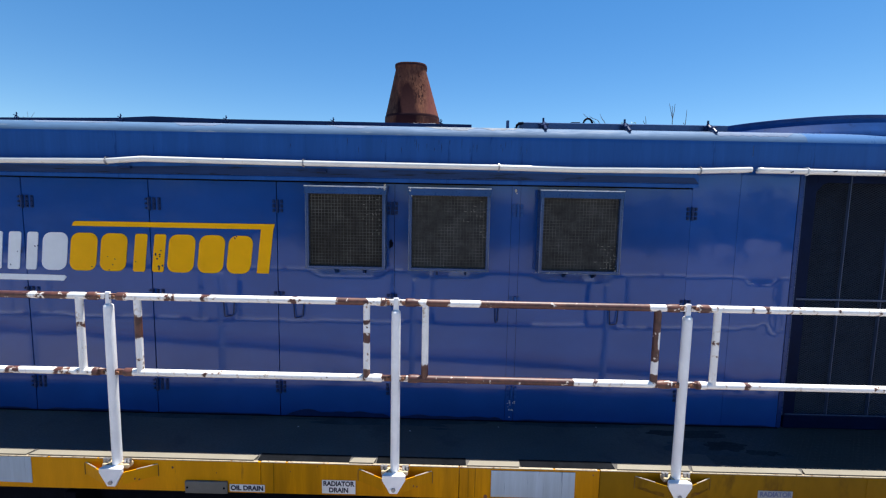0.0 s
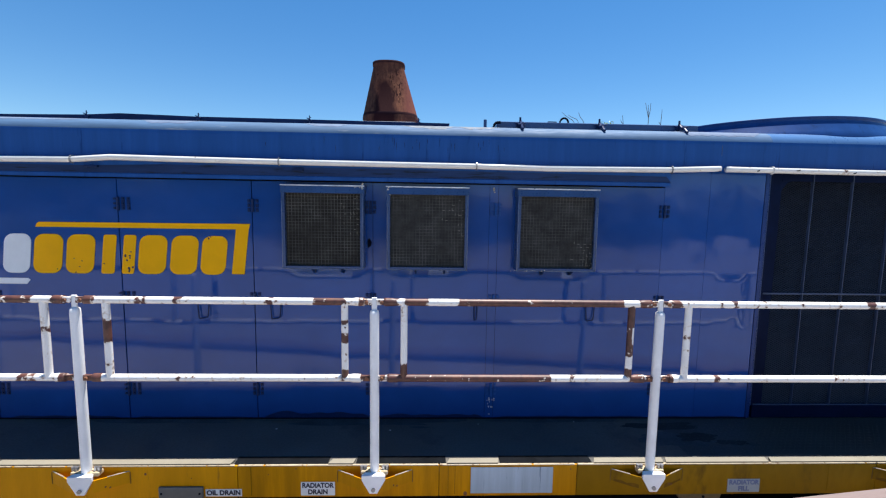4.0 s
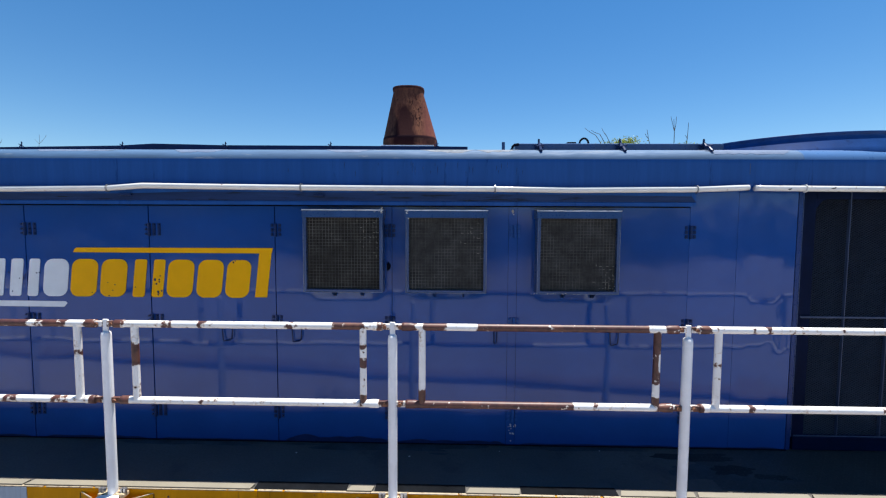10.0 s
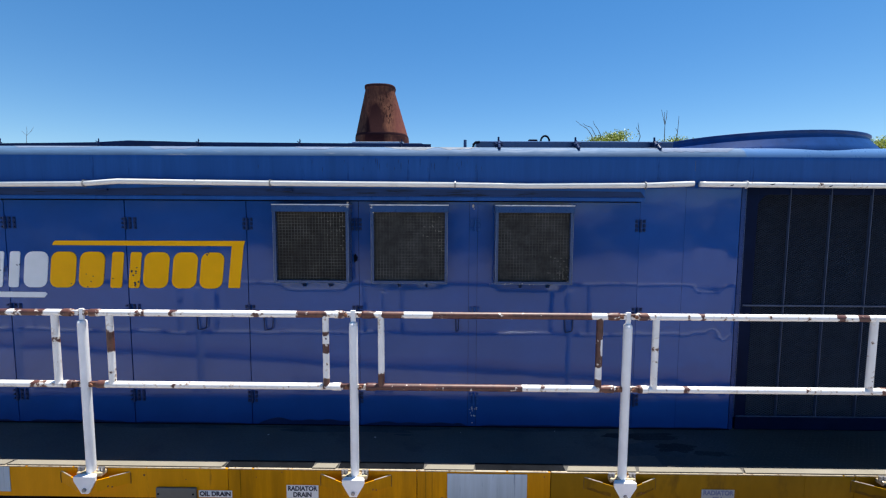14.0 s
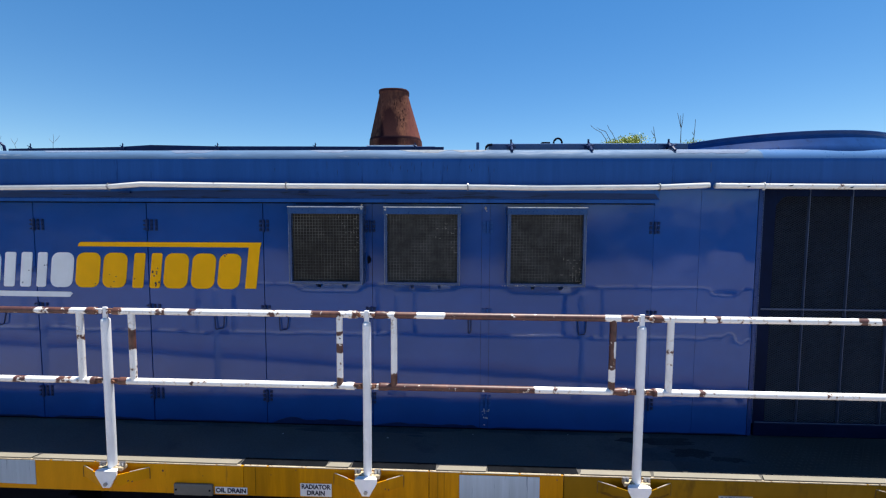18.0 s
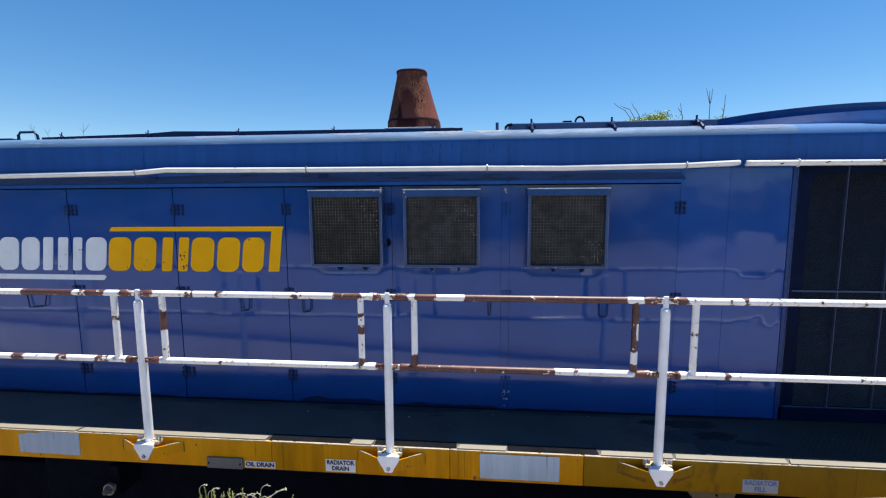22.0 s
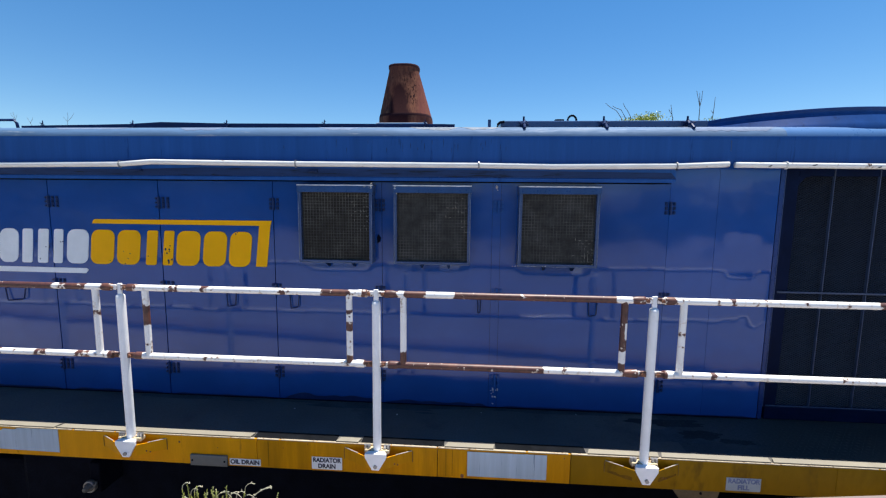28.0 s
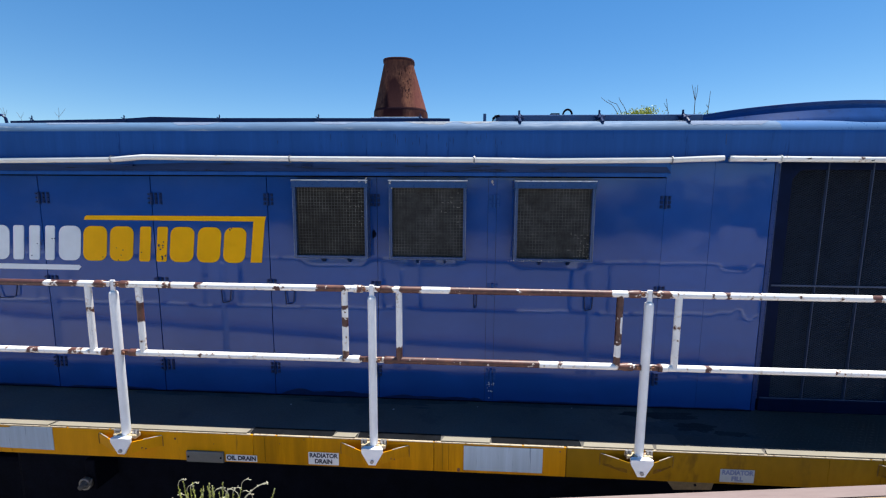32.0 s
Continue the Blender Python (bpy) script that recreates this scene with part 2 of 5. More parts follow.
BLACK = mat("black_gap", (0.006, 0.007, 0.012), 0.7, spec=0.1)
YELLOW = mat("yellow_sill_paint", (0.66, 0.285, 0.0008), 0.45, var=0.18, scale=1.4, fine=30.0, bump=0.05, spec=0.1,
             dirt=(0.34, 0.145, 0.012), dirt_at=0.63, stretch=(4, 1, 0.5))
# Darker copies of the sill yellow: falling light painted in, plus grime.
YELLOW_DIMMED = mat("dimmed_yellow_sill_paint", (0.66, 0.285, 0.0008), 0.45, var=0.2, scale=1.3, fine=30.0, bump=0.05, spec=0.1,
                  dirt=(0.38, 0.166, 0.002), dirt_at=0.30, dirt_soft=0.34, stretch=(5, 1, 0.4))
YELLOW_GRIMY_SHADED = mat("grimy_shaded_sill_paint", (0.25, 0.129, 0.002), 0.45, var=0.25, scale=1.1, fine=30.0, bump=0.08, spec=0.1,
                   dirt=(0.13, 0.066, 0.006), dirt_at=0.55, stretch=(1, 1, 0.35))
LOGO_YELLOW = mat("yellow_vinyl", (0.92, 0.445, 0.001), 0.4, var=0.06, spec=0.12)
LOGO_WHITE = mat("white_vinyl", (0.76, 0.80, 0.84), 0.35, var=0.08, dirt=(0.04, 0.06, 0.16), dirt_at=0.70, scale=6)
RAIL_WHITE = worn_paint("white_rail_paint_over_rust", (0.86, 0.855, 0.835), rough=0.085)
SOCKET = worn_paint("flaking_socket_paint", (0.52, 0.42, 0.26), chips=0.56)
PIPE_WHITE = worn_paint("white_pipe_paint", (0.78, 0.77, 0.73), chips=0.74)
WHITE = mat("white_post_paint", (0.86, 0.87, 0.88), 0.35, var=0.07, scale=8, dirt=(0.4, 0.36, 0.3), dirt_at=0.72)
RUST = mat("rusted_steel", (0.20, 0.085, 0.045), 0.85, var=0.45, scale=7.0, fine=50.0, bump=0.5, dirt=(0.045, 0.022, 0.02), dirt_at=0.56)
CHALK_SUNLIT = mat("chalky_sunlit_blue_paint", (0.066, 0.135, 0.245), 0.7, var=0.28, scale=5.0, fine=34.0, bump=0.14, spec=0.25, dirt=(0.17, 0.22, 0.29), dirt_at=0.60, stretch=(0.3, 1, 2.4))
CREAM = mat("cream_edge_paint", (0.20, 0.18, 0.138), 0.6, var=0.14, scale=4.0, dirt=(0.24, 0.19, 0.12), dirt_at=0.66)
EDGE_WORN = mat("worn_cream_edge", (0.36, 0.30, 0.21), 0.5, var=0.25, scale=26.0, dirt=(0.13, 0.06, 0.018), dirt_at=0.56)
EDGE_SHADOW = mat("walkway_shadow_black", (0.007, 0.008, 0.010), 0.9, var=0.4, scale=9.0, spec=0.03)
DECK_PATCH = mat("oil_shade_patch", (0.046, 0.053, 0.059), 0.5, var=0.4, scale=9.0, spec=0.3)
EAVES_DARK = mat("dark_eaves_paint", (0.014, 0.036, 0.115), 0.35, var=0.3, scale=3.0, fine=22.0, spec=0.2, dirt=(0.008, 0.013, 0.032), dirt_at=0.56, stretch=(0.8, 1, 9))
DECK = mat("dark_walkway_paint", (0.082, 0.076, 0.066), 0.5, var=0.3, scale=1.3, fine=70.0, bump=0.25, dirt=(0.050, 0.048, 0.044), dirt_at=0.56)
FILTER = mat("brown_air_filter", (0.062, 0.062, 0.060), 0.9, var=0.4, scale=14.0, fine=120.0, bump=0.6, dirt=(0.03, 0.029, 0.027), dirt_at=0.62, spec=0.1)
WIRE = mat("dull_wire", (0.085, 0.082, 0.074), 0.6, var=0.8, scale=7.0, spec=0.3)
WIRE_BARE = mat("bare_dusty_wire", (0.26, 0.245, 0.20), 0.6, var=0.4, scale=30.0)
DECK_TREAD = mat("dark_tread_plate_paint", (0.045, 0.045, 0.044), 0.5, var=0.3, scale=1.6, fine=70.0, bump=0.2, spec=0.35)
# Frame blue taken down almost to black.
GRILLE_FRAME = mat("near_black_blue_frame_paint", (0.002, 0.008, 0.035), 0.55, var=0.3, scale=6.0, spec=0.06)
OIL_DARK = mat("wet_black_oil_stain", (0.027, 0.028, 0.029), 0.6, var=0.4, scale=6.0, spec=0.2)
WELD = mat("shade_toned_weld_bead", (0.17, 0.085, 0.006), 0.6, var=0.4, scale=30.0, bump=0.4)
RUST_WASH = mat("rust_washed_yellow_paint", (0.155, 0.074, 0.003), 0.6, var=0.3, scale=16.0, bump=0.15, spec=0.15)
MESH = mat("dark_expanded_metal", (0.057, 0.070, 0.100), 0.5, var=0.2, spec=0.2)
CORE = mat("radiator_core", (0.020, 0.024, 0.036), 0.8, var=0.4, scale=20.0, spec=0.1)
GRILLE_BAR = mat("faded_grille_bar_paint", (0.038, 0.060, 0.118), 0.45, var=0.25, scale=9.0, spec=0.3)
DUSTY = mat("dusty_yellow_paint", (0.135, 0.098, 0.05), 0.8, var=0.3, scale=12.0, bump=0.3)
STEEL = mat("worn_steel", (0.35, 0.35, 0.36), 0.4, metal=0.9, var=0.2)
UNDER = mat("near_black_underframe", (0.005, 0.007, 0.015), 0.8, var=0.4, scale=6.0, spec=0.03)
VALVE = mat("dull_valve_metal", (0.085, 0.092, 0.10), 0.5, var=0.3, scale=20.0)
GREY = mat("grey_box_paint", (0.12, 0.125, 0.12), 0.5, var=0.15)
PLATE = mat("pale_reflective_plate", (0.36, 0.45, 0.54), 0.35, var=0.14, scale=4.0, stretch=(7, 1, 0.3), dirt=(0.14, 0.19, 0.26), dirt_at=0.60)
SIGN = mat("white_sign", (0.74, 0.77, 0.80), 0.4, var=0.05)
INK = mat("dark_blue_ink", (0.012, 0.016, 0.045), 0.5)
INK_FADED = mat("faded_ink", (0.12, 0.16, 0.30), 0.5)
SIGN_FADED = mat("faded_sign", (0.31, 0.36, 0.41), 0.5)
GROUND = mat("dry_earth", (0.34, 0.30, 0.24), 0.95, var=0.3, scale=0.6, fine=12.0, bump=0.6, dist=0.02)
BALLAST = mat("ballast", (0.36, 0.33, 0.30), 0.95, var=0.5, scale=18.0, fine=40.0, bump=1.0, dist=0.03)
PAVING = mat("pink_paving", (0.30, 0.278, 0.278), 0.85, var=0.18, scale=1.5, fine=40.0, bump=0.4)
CONCRETE = mat("pale_bounce_concrete", (0.465, 0.43, 0.435), 0.9, var=0.15, scale=1.2, fine=30.0, bump=0.3)
TIMBER = mat("pink_timber", (0.175, 0.13, 0.124), 0.75, var=0.2, scale=3.0, fine=40.0, bump=0.4, stretch=(0.15, 1, 1))
TIMBER_PALE = mat("pale_timber", (0.27, 0.20, 0.125), 0.75, var=0.2, scale=3.0, fine=40.0, bump=0.4, stretch=(0.15, 1, 1))
LEAF = mat("yellow_green_leaf", (0.27, 0.33, 0.055), 0.55, var=0.4, scale=3.0)
WOODS = mat("green_leaf", (0.098, 0.118, 0.058), 0.6, var=0.4, scale=1.0)
WEED = mat("pale_weed_leaf", (0.22, 0.25, 0.05), 0.6, var=0.3, scale=20.0)
BUD = mat("cream_weed_bud", (0.36, 0.35, 0.26), 0.7, var=0.2, scale=30.0)
BARK = mat("grey_bark", (0.09, 0.08, 0.07), 0.9, var=0.3, scale=9.0)
SLEEPER = mat("weathered_sleeper", (0.12, 0.09, 0.07), 0.9, var=0.3, scale=6.0)
WING = mat("orange_wing", (0.72, 0.28, 0.04), 0.6, var=0.2, scale=60.0)
WING_TIP = mat("white_wing_band", (0.72, 0.69, 0.68), 0.6, var=0.3, scale=60.0)
WING_EDGE = mat("black_wing_edge", (0.03, 0.02, 0.02), 0.6)


# ---- builders ----
def mesh_of(name, bm, material, smooth=False):
    me = bpy.data.meshes.new(name)
    bmesh.ops.recalc_face_normals(bm, faces=bm.faces)
    bm.to_mesh(me)
    bm.free()
    me.materials.append(material)
    if smooth:
        me.polygons.foreach_set("use_smooth", [True] * len(me.polygons))
    return me


def part(name, bm, material, parent, label="", smooth=False):
    ob = new(name, mesh_of(name, bm, material, smooth))
    ob.parent = parent
    return tagged(ob, label)


def again(ob, loc, parent=None, rz=0.0):
    """One more piece on the same mesh, children included."""
    c = copy_thing(ob, pose(*loc, 0, 0, rz))
    c.parent = parent or ob.parent
    return c


def box(bm, x0, x1, y0, y1, z0, z1, bevel=0.0):
    m = Matrix.LocRotScale(((x0 + x1) / 2, (y0 + y1) / 2, (z0 + z1) / 2), None, (x1 - x0, y1 - y0, z1 - z0))
    made = bmesh.ops.create_cube(bm, size=1.0, matrix=m)["verts"]
    if bevel:
        edges = list({e for v in made for e in v.link_edges})
        bmesh.ops.bevel(bm, geom=edges, offset=bevel, segments=2, profile=0.5, affect="EDGES")
    return bm


def prism(bm, outline, axis, a, b):
    """A flat outline of 2D points, pushed along an axis from a to b."""
    def at(p, d):
        return {"x": (d, p[0], p[1]), "y": (p[0], d, p[1]), "z": (p[0], p[1], d)}[axis]
    lo = [bm.verts.new(at(p, a)) for p in outline]
    hi = [bm.verts.new(at(p, b)) for p in outline]
    bm.faces.new(lo)
    bm.faces.new(hi[::-1])
    for i in range(len(outline)):
        j = (i + 1) % len(outline)
        bm.faces.new((lo[i], lo[j], hi[j], hi[i]))
    return bm


def tube(bm, pts, r, seg=10, layer=None, wear=None):
    """A round bar along points; r is one radius or one for each point."""
    pts = [Vector(p) for p in pts]
    rings = []
    for i, p in enumerate(pts):
        way = (pts[min(i + 1, len(pts) - 1)] - pts[max(i - 1, 0)]).normalized()
        side = way.cross(Vector((0, 0, 1)) if abs(way.z) < 0.9 else Vector((0, 1, 0))).normalized()
        up = side.cross(way)
        rr = r if isinstance(r, (int, float)) else r[i]
        ring = []
        for k in range(seg):
            a = 2 * math.pi * k / seg
            v = bm.verts.new(p + rr * (math.cos(a) * side + math.sin(a) * up))
            if layer is not None:
                v[layer] = wear(v.co)
            ring.append(v)
        rings.append(ring)
    for a, b in zip(rings, rings[1:]):
        for k in range(seg):
            bm.faces.new((a[k], a[(k + 1) % seg], b[(k + 1) % seg], b[k]))
    bm.faces.new(rings[0][::-1])
    bm.faces.new(rings[-1])
    return bm


def spaced(a, b, step):
    n = max(1, round((Vector(b) - Vector(a)).length / step))
    return [Vector(a).lerp(Vector(b), i / n) for i in range(n + 1)]


def turned(bm, profile, centre=(0, 0), seg=24):
    """A body of revolution about z from (radius, height) rows."""
    rings = [[bm.verts.new((centre[0] + r * math.cos(2 * math.pi * k / seg), centre[1] + r * math.sin(2 * math.pi * k / seg), z))
              for k in range(seg)] for r, z in profile]
    for a, b in zip(rings, rings[1:]):
        for k in range(seg):
            bm.faces.new((a[k], a[(k + 1) % seg], b[(k + 1) % seg], b[k]))
    bm.faces.new(rings[0][::-1])
    bm.faces.new(rings[-1])
    return bm


def thing(name, label, category, loc=(0, 0, 0), group="", kind=""):
    ob = new(name)
    ob.location = loc
    return tagged(ob, label, category, group, kind)


B = bmesh.new

# ---- ground, track, platform ----
gm = bpy.data.meshes.new("ground")
gm.from_pydata([(-2500, -2500, 0), (2500, -2500, 0), (2500, 2500, 0), (-2500, 2500, 0)], [], [(0, 1, 2, 3)])
gm.materials.append(GROUND)
tagged(new("ground", gm), "dull dry earth ground beside the track", "ground", kind="structure")

bm = prism(B(), [(-0.35, 0.004), (3.35, 0.004), (2.9, 0.10), (0.1, 0.10)], "x", -40, 40)
tagged(new("track_bed", mesh_of("track_bed", bm, BALLAST)), "pale stone ballast bed under the track", "track bed", kind="structure")
RAIL_Y = (0.965, 2.035)
for y in RAIL_Y:
    bm = prism(B(), [(y - 0.06, 0.10), (y + 0.06, 0.10), (y + 0.06, 0.112), (y + 0.012, 0.125), (y + 0.012, 0.205), (y + 0.034, 0.215),
                     (y + 0.034, 0.245), (y - 0.034, 0.245), (y - 0.034, 0.215), (y - 0.012, 0.205), (y - 0.012, 0.125), (y - 0.06, 0.112)], "x", -40, 40)
    tagged(new("rail", mesh_of("rail", bm, RUST)), "rusty steel running rail under the locomotive", "rail", "running rails")
sleeper = tagged(new("sleeper", mesh_of("sleeper", box(B(), -0.12, 0.12, -1.05, 1.05, 0.0, 0.098, 0.01), SLEEPER)),
                 "weathered timber railway sleeper in the ballast", "sleeper", "track sleepers")
sleeper.location = (-13.2, 1.5, 0.004)
for i in range(1, 40):
    again(sleeper, (-13.2 + 0.66 * i, 1.5, 0.004))

platform = thing("platform", "pinkish paved platform with a timber edge beside the locomotive", "platform", (1.362, -0.438, 0), kind="structure")
platform.rotation_euler = (0, 0, math.atan(0.1235))
PZ = 1.65
KINK = 2.8  # where the edge turns parallel to the track


def along(y0, y1, z0, z1):
    """A slab that follows the platform's edge, which turns at the kink."""
    back = -0.1235
    pts = [(-14, y0), (KINK, y0), (12, y0 + back * (12 - KINK)), (12, y1 + back * (12 - KINK)), (KINK, y1), (-14, y1)]
    return prism(B(), pts, "z", z0, z1)


part("edge_board", along(-0.075, 0, PZ - 0.05, PZ), TIMBER, platform, "weathered pinkish timber edge board")
part("inner_board", along(-0.26, -0.079, PZ - 0.05, PZ - 0.004), TIMBER_PALE, platform, "pale yellowish timber board")
part("surface", along(-14.0, -0.264, PZ - 0.05, PZ - 0.008), PAVING, platform, "pinkish paving")
# Unseen wall; slope and pale colour are made up for the doors' reflections.
bm = B()
rows = [(-14, 0.235), (0.3, 0.235), (1.6, 0.14), (KINK, 0.05), (12, 0.05)]
sections = []
for x, reach in rows:
    turn = -0.1235 * max(0.0, x - KINK)
    sections.append([bm.verts.new((x, y + turn, z)) for y, z in ((-14.0, 0), (-14.0, PZ - 0.052), (-0.004, PZ - 0.052), (reach, PZ - 0.052 - 1.19 * reach), (reach, 0))])
for p, q in zip(sections, sections[1:]):
    for k in range(5):
        bm.faces.new((p[k], p[(k + 1) % 5], q[(k + 1) % 5], q[k]))
bm.faces.new(sections[0])
bm.faces.new(sections[-1][::-1])
part("retaining_wall", bm, CONCRETE, platform, "unseen pinkish concrete wall, pale and sloped to reflect in the doors")

# ---- locomotive ----
loco = thing("locomotive", "blue diesel locomotive with yellow sill and rusty white handrails", "locomotive")
X0, X1 = -7.5, 6.2            # ends of the hood
WALL, DZ, CY = 0.58, 1.6, 1.5  # side of the hood, walkway height, centre line

part("hood", box(B(), X0, 2.66, WALL + 0.036, 2 * CY - WALL, DZ + 0.002, 3.40), BLACK, loco, "dark hood framing behind the doors")

# roof with rounded shoulders and a lip over the doors
half = [(0.52, 3.29), (0.52, 3.291), (0.52, 3.564), (0.52, 3.565), (0.523, 3.587), (0.53, 3.606), (0.542, 3.624), (0.56, 3.640), (0.585, 3.653), (0.62, 3.663), (0.68, 3.670),
        (0.76, 3.677), (1.0, 3.695), (1.5, 3.712)]
outline = half + [(2 * CY - y, z) for y, z in half[-2::-1]]
flush = [(0.52, 3.405), (0.52, 3.406)] + half[2:]  # its foot is hidden behind the pipe
outline_flush = flush + [(2 * CY - y, z) for y, z in flush[-2::-1]]


def roof_length(a, b, profile):
    bm = prism(B(), profile, "x", a, b)
    caps = {e for f in bm.faces if len(f.verts) > 4 for e in f.edges}
    bmesh.ops.split_edges(bm, edges=list(caps))
    return bm


roof = part("roof", roof_length(X0, 1.93, outline), BLUE_STREAKED, loco, "blue roof with chalky faded rounded shoulders in a sunlit tone")
roof_mid = part("roof", roof_length(1.93, 2.62, outline_flush), BLUE_STREAKED, loco, "blue roof with a chalky pale shoulder")
roof_end = part("roof", roof_length(2.62, X1, outline_flush), BLUE_STREAKED, loco, "blue roof end with a sky-tinted shoulder round the fan")
# Upward faces are paler: chalking, with the sun's brightness painted in.
for ob, top_paint in ((roof, CHALK_SUNLIT), (roof_mid, CHALK_SUNLIT), (roof_end, SKY_SHOULDER)):
    ob.data.materials.append(top_paint)
    for p in ob.data.polygons:
        p.use_smooth = abs(p.normal.x) < 0.5
        p.material_index = int(p.normal.z > 0.25)


def shoulder_patch(x0, x1, lo, hi, seed, material, owner, profile, label):
    """A thin ragged film of bleached paint that follows the rounded shoulder."""
    ridge = [Vector(p) for p in profile if lo <= p[1] <= hi]
    bm = B()
    n = max(24, int((x1 - x0) / 0.008))
    film = []
    for i in range(n + 1):
        x = x0 + (x1 - x0) * i / n
        end = min(1.0, (x - x0) / 0.10, (x1 - x) / 0.10)
        ragged = noise.noise(Vector((x * 7.0, seed, 0.0))) + 0.6 * noise.noise(Vector((x * 26.0, seed, 3.0))) + 0.4 * noise.noise(Vector((x * 70.0, seed, 9.0)))
        start = min(0.96, max(0.0, 0.42 + 0.16 * ragged + 0.60 * (1 - end)))
        column = []
        for k in range(7):
            q = (start + (1 - start) * k / 6) * (len(ridge) - 1)
            j = min(int(q), len(ridge) - 2)
            y, z = ridge[j].lerp(ridge[j + 1], q - j)
            column.append(bm.verts.new((x, y - 0.0008, z + 0.0008)))
        film.append(column)
    for p, q in zip(film, film[1:]):
        for k in range(6):
            bm.faces.new((p[k], q[k], q[k + 1], p[k + 1])).smooth = True
    return part("bleached_patch", bm, material, owner, label)


shoulder_patch(0.10, 0.50, 3.60, 3.668, 2.0, SALT, roof, half, "crusty white weathered paint")
shoulder_patch(0.46, 0.78, 3.60, 3.668, 5.0, SALT, roof, half, "crusty white weathered paint")
shoulder_patch(-0.55, -0.20, 3.60, 3.668, 8.0, BLEACHED, roof, half, "bleached paint")
shoulder_patch(-1.62, -1.20, 3.60, 3.668, 11.0, BLEACHED, roof, half, "bleached paint")
shoulder_patch(-2.6, -1.95, 3.61, 3.668, 14.0, BLEACHED, roof, half, "bleached paint")
shoulder_patch(1.96, 2.60, 3.585, 3.668, 17.0, BLEACHED, roof_mid, flush, "bleached pale paint")
part("roof_lip", prism(B(), [(0.513, 3.278), (0.513, 3.302), (0.5195, 3.306), (0.5195, 3.278)], "x", X0, 1.93), BLUE_STREAKED, loco)
# Strip below the pipe is a darker, streaked blue.
part("eaves_panel", prism(B(), [(X0, 3.307), (1.93, 3.307), (1.90, 3.345), (1.2, 3.352), (0.3, 3.360), (-1.4, 3.366), (-1.9, 3.352), (X0, 3.350)], "y", 0.5182, 0.5199), EAVES_DARK, roof, "dark blue strip under the eaves pipe")
rnd = random.Random(33)
for k in range(24):
    x, z1 = rnd.choice((rnd.uniform(-0.9, 0.7), rnd.gauss(0.35, 0.22))), rnd.uniform(3.51, 3.575)
    ln, w = rnd.uniform(0.02, 0.075), rnd.uniform(0.0014, 0.0032)
    part("soot_run", prism(B(), [(x, z1 - ln), (x + w, z1 - 0.4 * ln), (x + 0.8 * w, z1), (x - 0.3 * w, z1 - 0.2 * ln)], "y", 0.5190, 0.5199), BLUE_DARK, roof)
# doors and side panels; each with its seams
SEAMS = [-7.08, -6.2, -5.31, -4.43, -3.55, -2.667, -1.783, -0.897, -0.085, 0.712, 0.772, 1.93, 2.25, 2.64]
hinge_meshes = {}
HINGES = (-6.2, -5.31, -4.43, -3.55, -2.66, -1.775, -0.89, -0.10, 0.755, 1.935)


def hinge(parent, x, z):
    wide = x < -1.0
    faded = 0.5 < x < 1.5
    key = (wide, faded)
    if key not in hinge_meshes:
        bm = B()
        for dz in (-0.045, -0.015, 0.015):
            tube(bm, [(0, WALL - 0.008, dz), (0, WALL - 0.008, dz + 0.028)], 0.0095, 8)
        columns = (-0.024, 0.030, 0.066) if wide else (-0.027, 0.027)
        for c in columns:
            for dz in (-0.031, 0.0, 0.031):
                tube(bm, [(c, WALL - 0.010, dz), (c, WALL - 0.003, dz)], 0.0075, 8)
            if wide and c > 0.0:
                box(bm, c - 0.011, c + 0.011, WALL - 0.004, WALL - 0.0005, -0.043, 0.043, 0.0015)
            elif not wide:
                for dz in (-0.043, -0.012, 0.019):
                    box(bm, c - 0.010, c + 0.010, WALL - 0.004, WALL - 0.0005, dz, dz + 0.024, 0.0015)
        hinge_meshes[key] = mesh_of("hinge", bm, BLUE_STREAKED if faded else HINGE)
    ob = new("hinge", hinge_meshes[key])
    ob.parent, ob.location = parent, (x, 0, z)
    tagged(ob, "worn blue bolted hinge" if faded else "dark bolted hinge")


def handle(parent, x, w=0.05, z=2.43, drop=0.10):
    pts = [(x - w / 2, WALL - 0.0, z), (x - w / 2, WALL - 0.014, z), (x - 0.40 * w, WALL - 0.018, z - drop * 0.93), (x - 0.36 * w, WALL - 0.018, z - drop),
           (x + 0.30 * w, WALL - 0.018, z - drop * 0.92), (x + 0.42 * w, WALL - 0.018, z - drop * 0.8), (x + w / 2, WALL - 0.014, z), (x + w / 2, WALL, z)]
    part("handle", tube(B(), pts, 0.0045, 8), BLUE_DARK, parent, "bent round-bar handle", smooth=True)


# shallow dents: (x, half width, height, tilt)
DENTS = [(-0.40, 0.24, 2.632, -0.056), (0.29, 0.25, 2.630, -0.032), (1.16, 0.25, 2.630, -0.050), (2.44, 0.10, 2.640, -0.062), (2.06, 0.07, 2.62, -0.012),
         (2.42, 0.085, 2.335, 0.028), (2.495, 0.035, 2.345, 0.040), (2.575, 0.022, 2.29, -0.046), (0.10, 0.14, 2.30, 0.010), (1.30, 0.10, 2.30, 0.008), (-0.75, 0.10, 2.32, -0.010), (2.44, 0.12, 2.90, 0.035),
         (2.40, 0.10, 2.10, 0.03), (-2.6, 0.2, 2.33, 0.012), (-1.4, 0.15, 2.32, -0.012)]


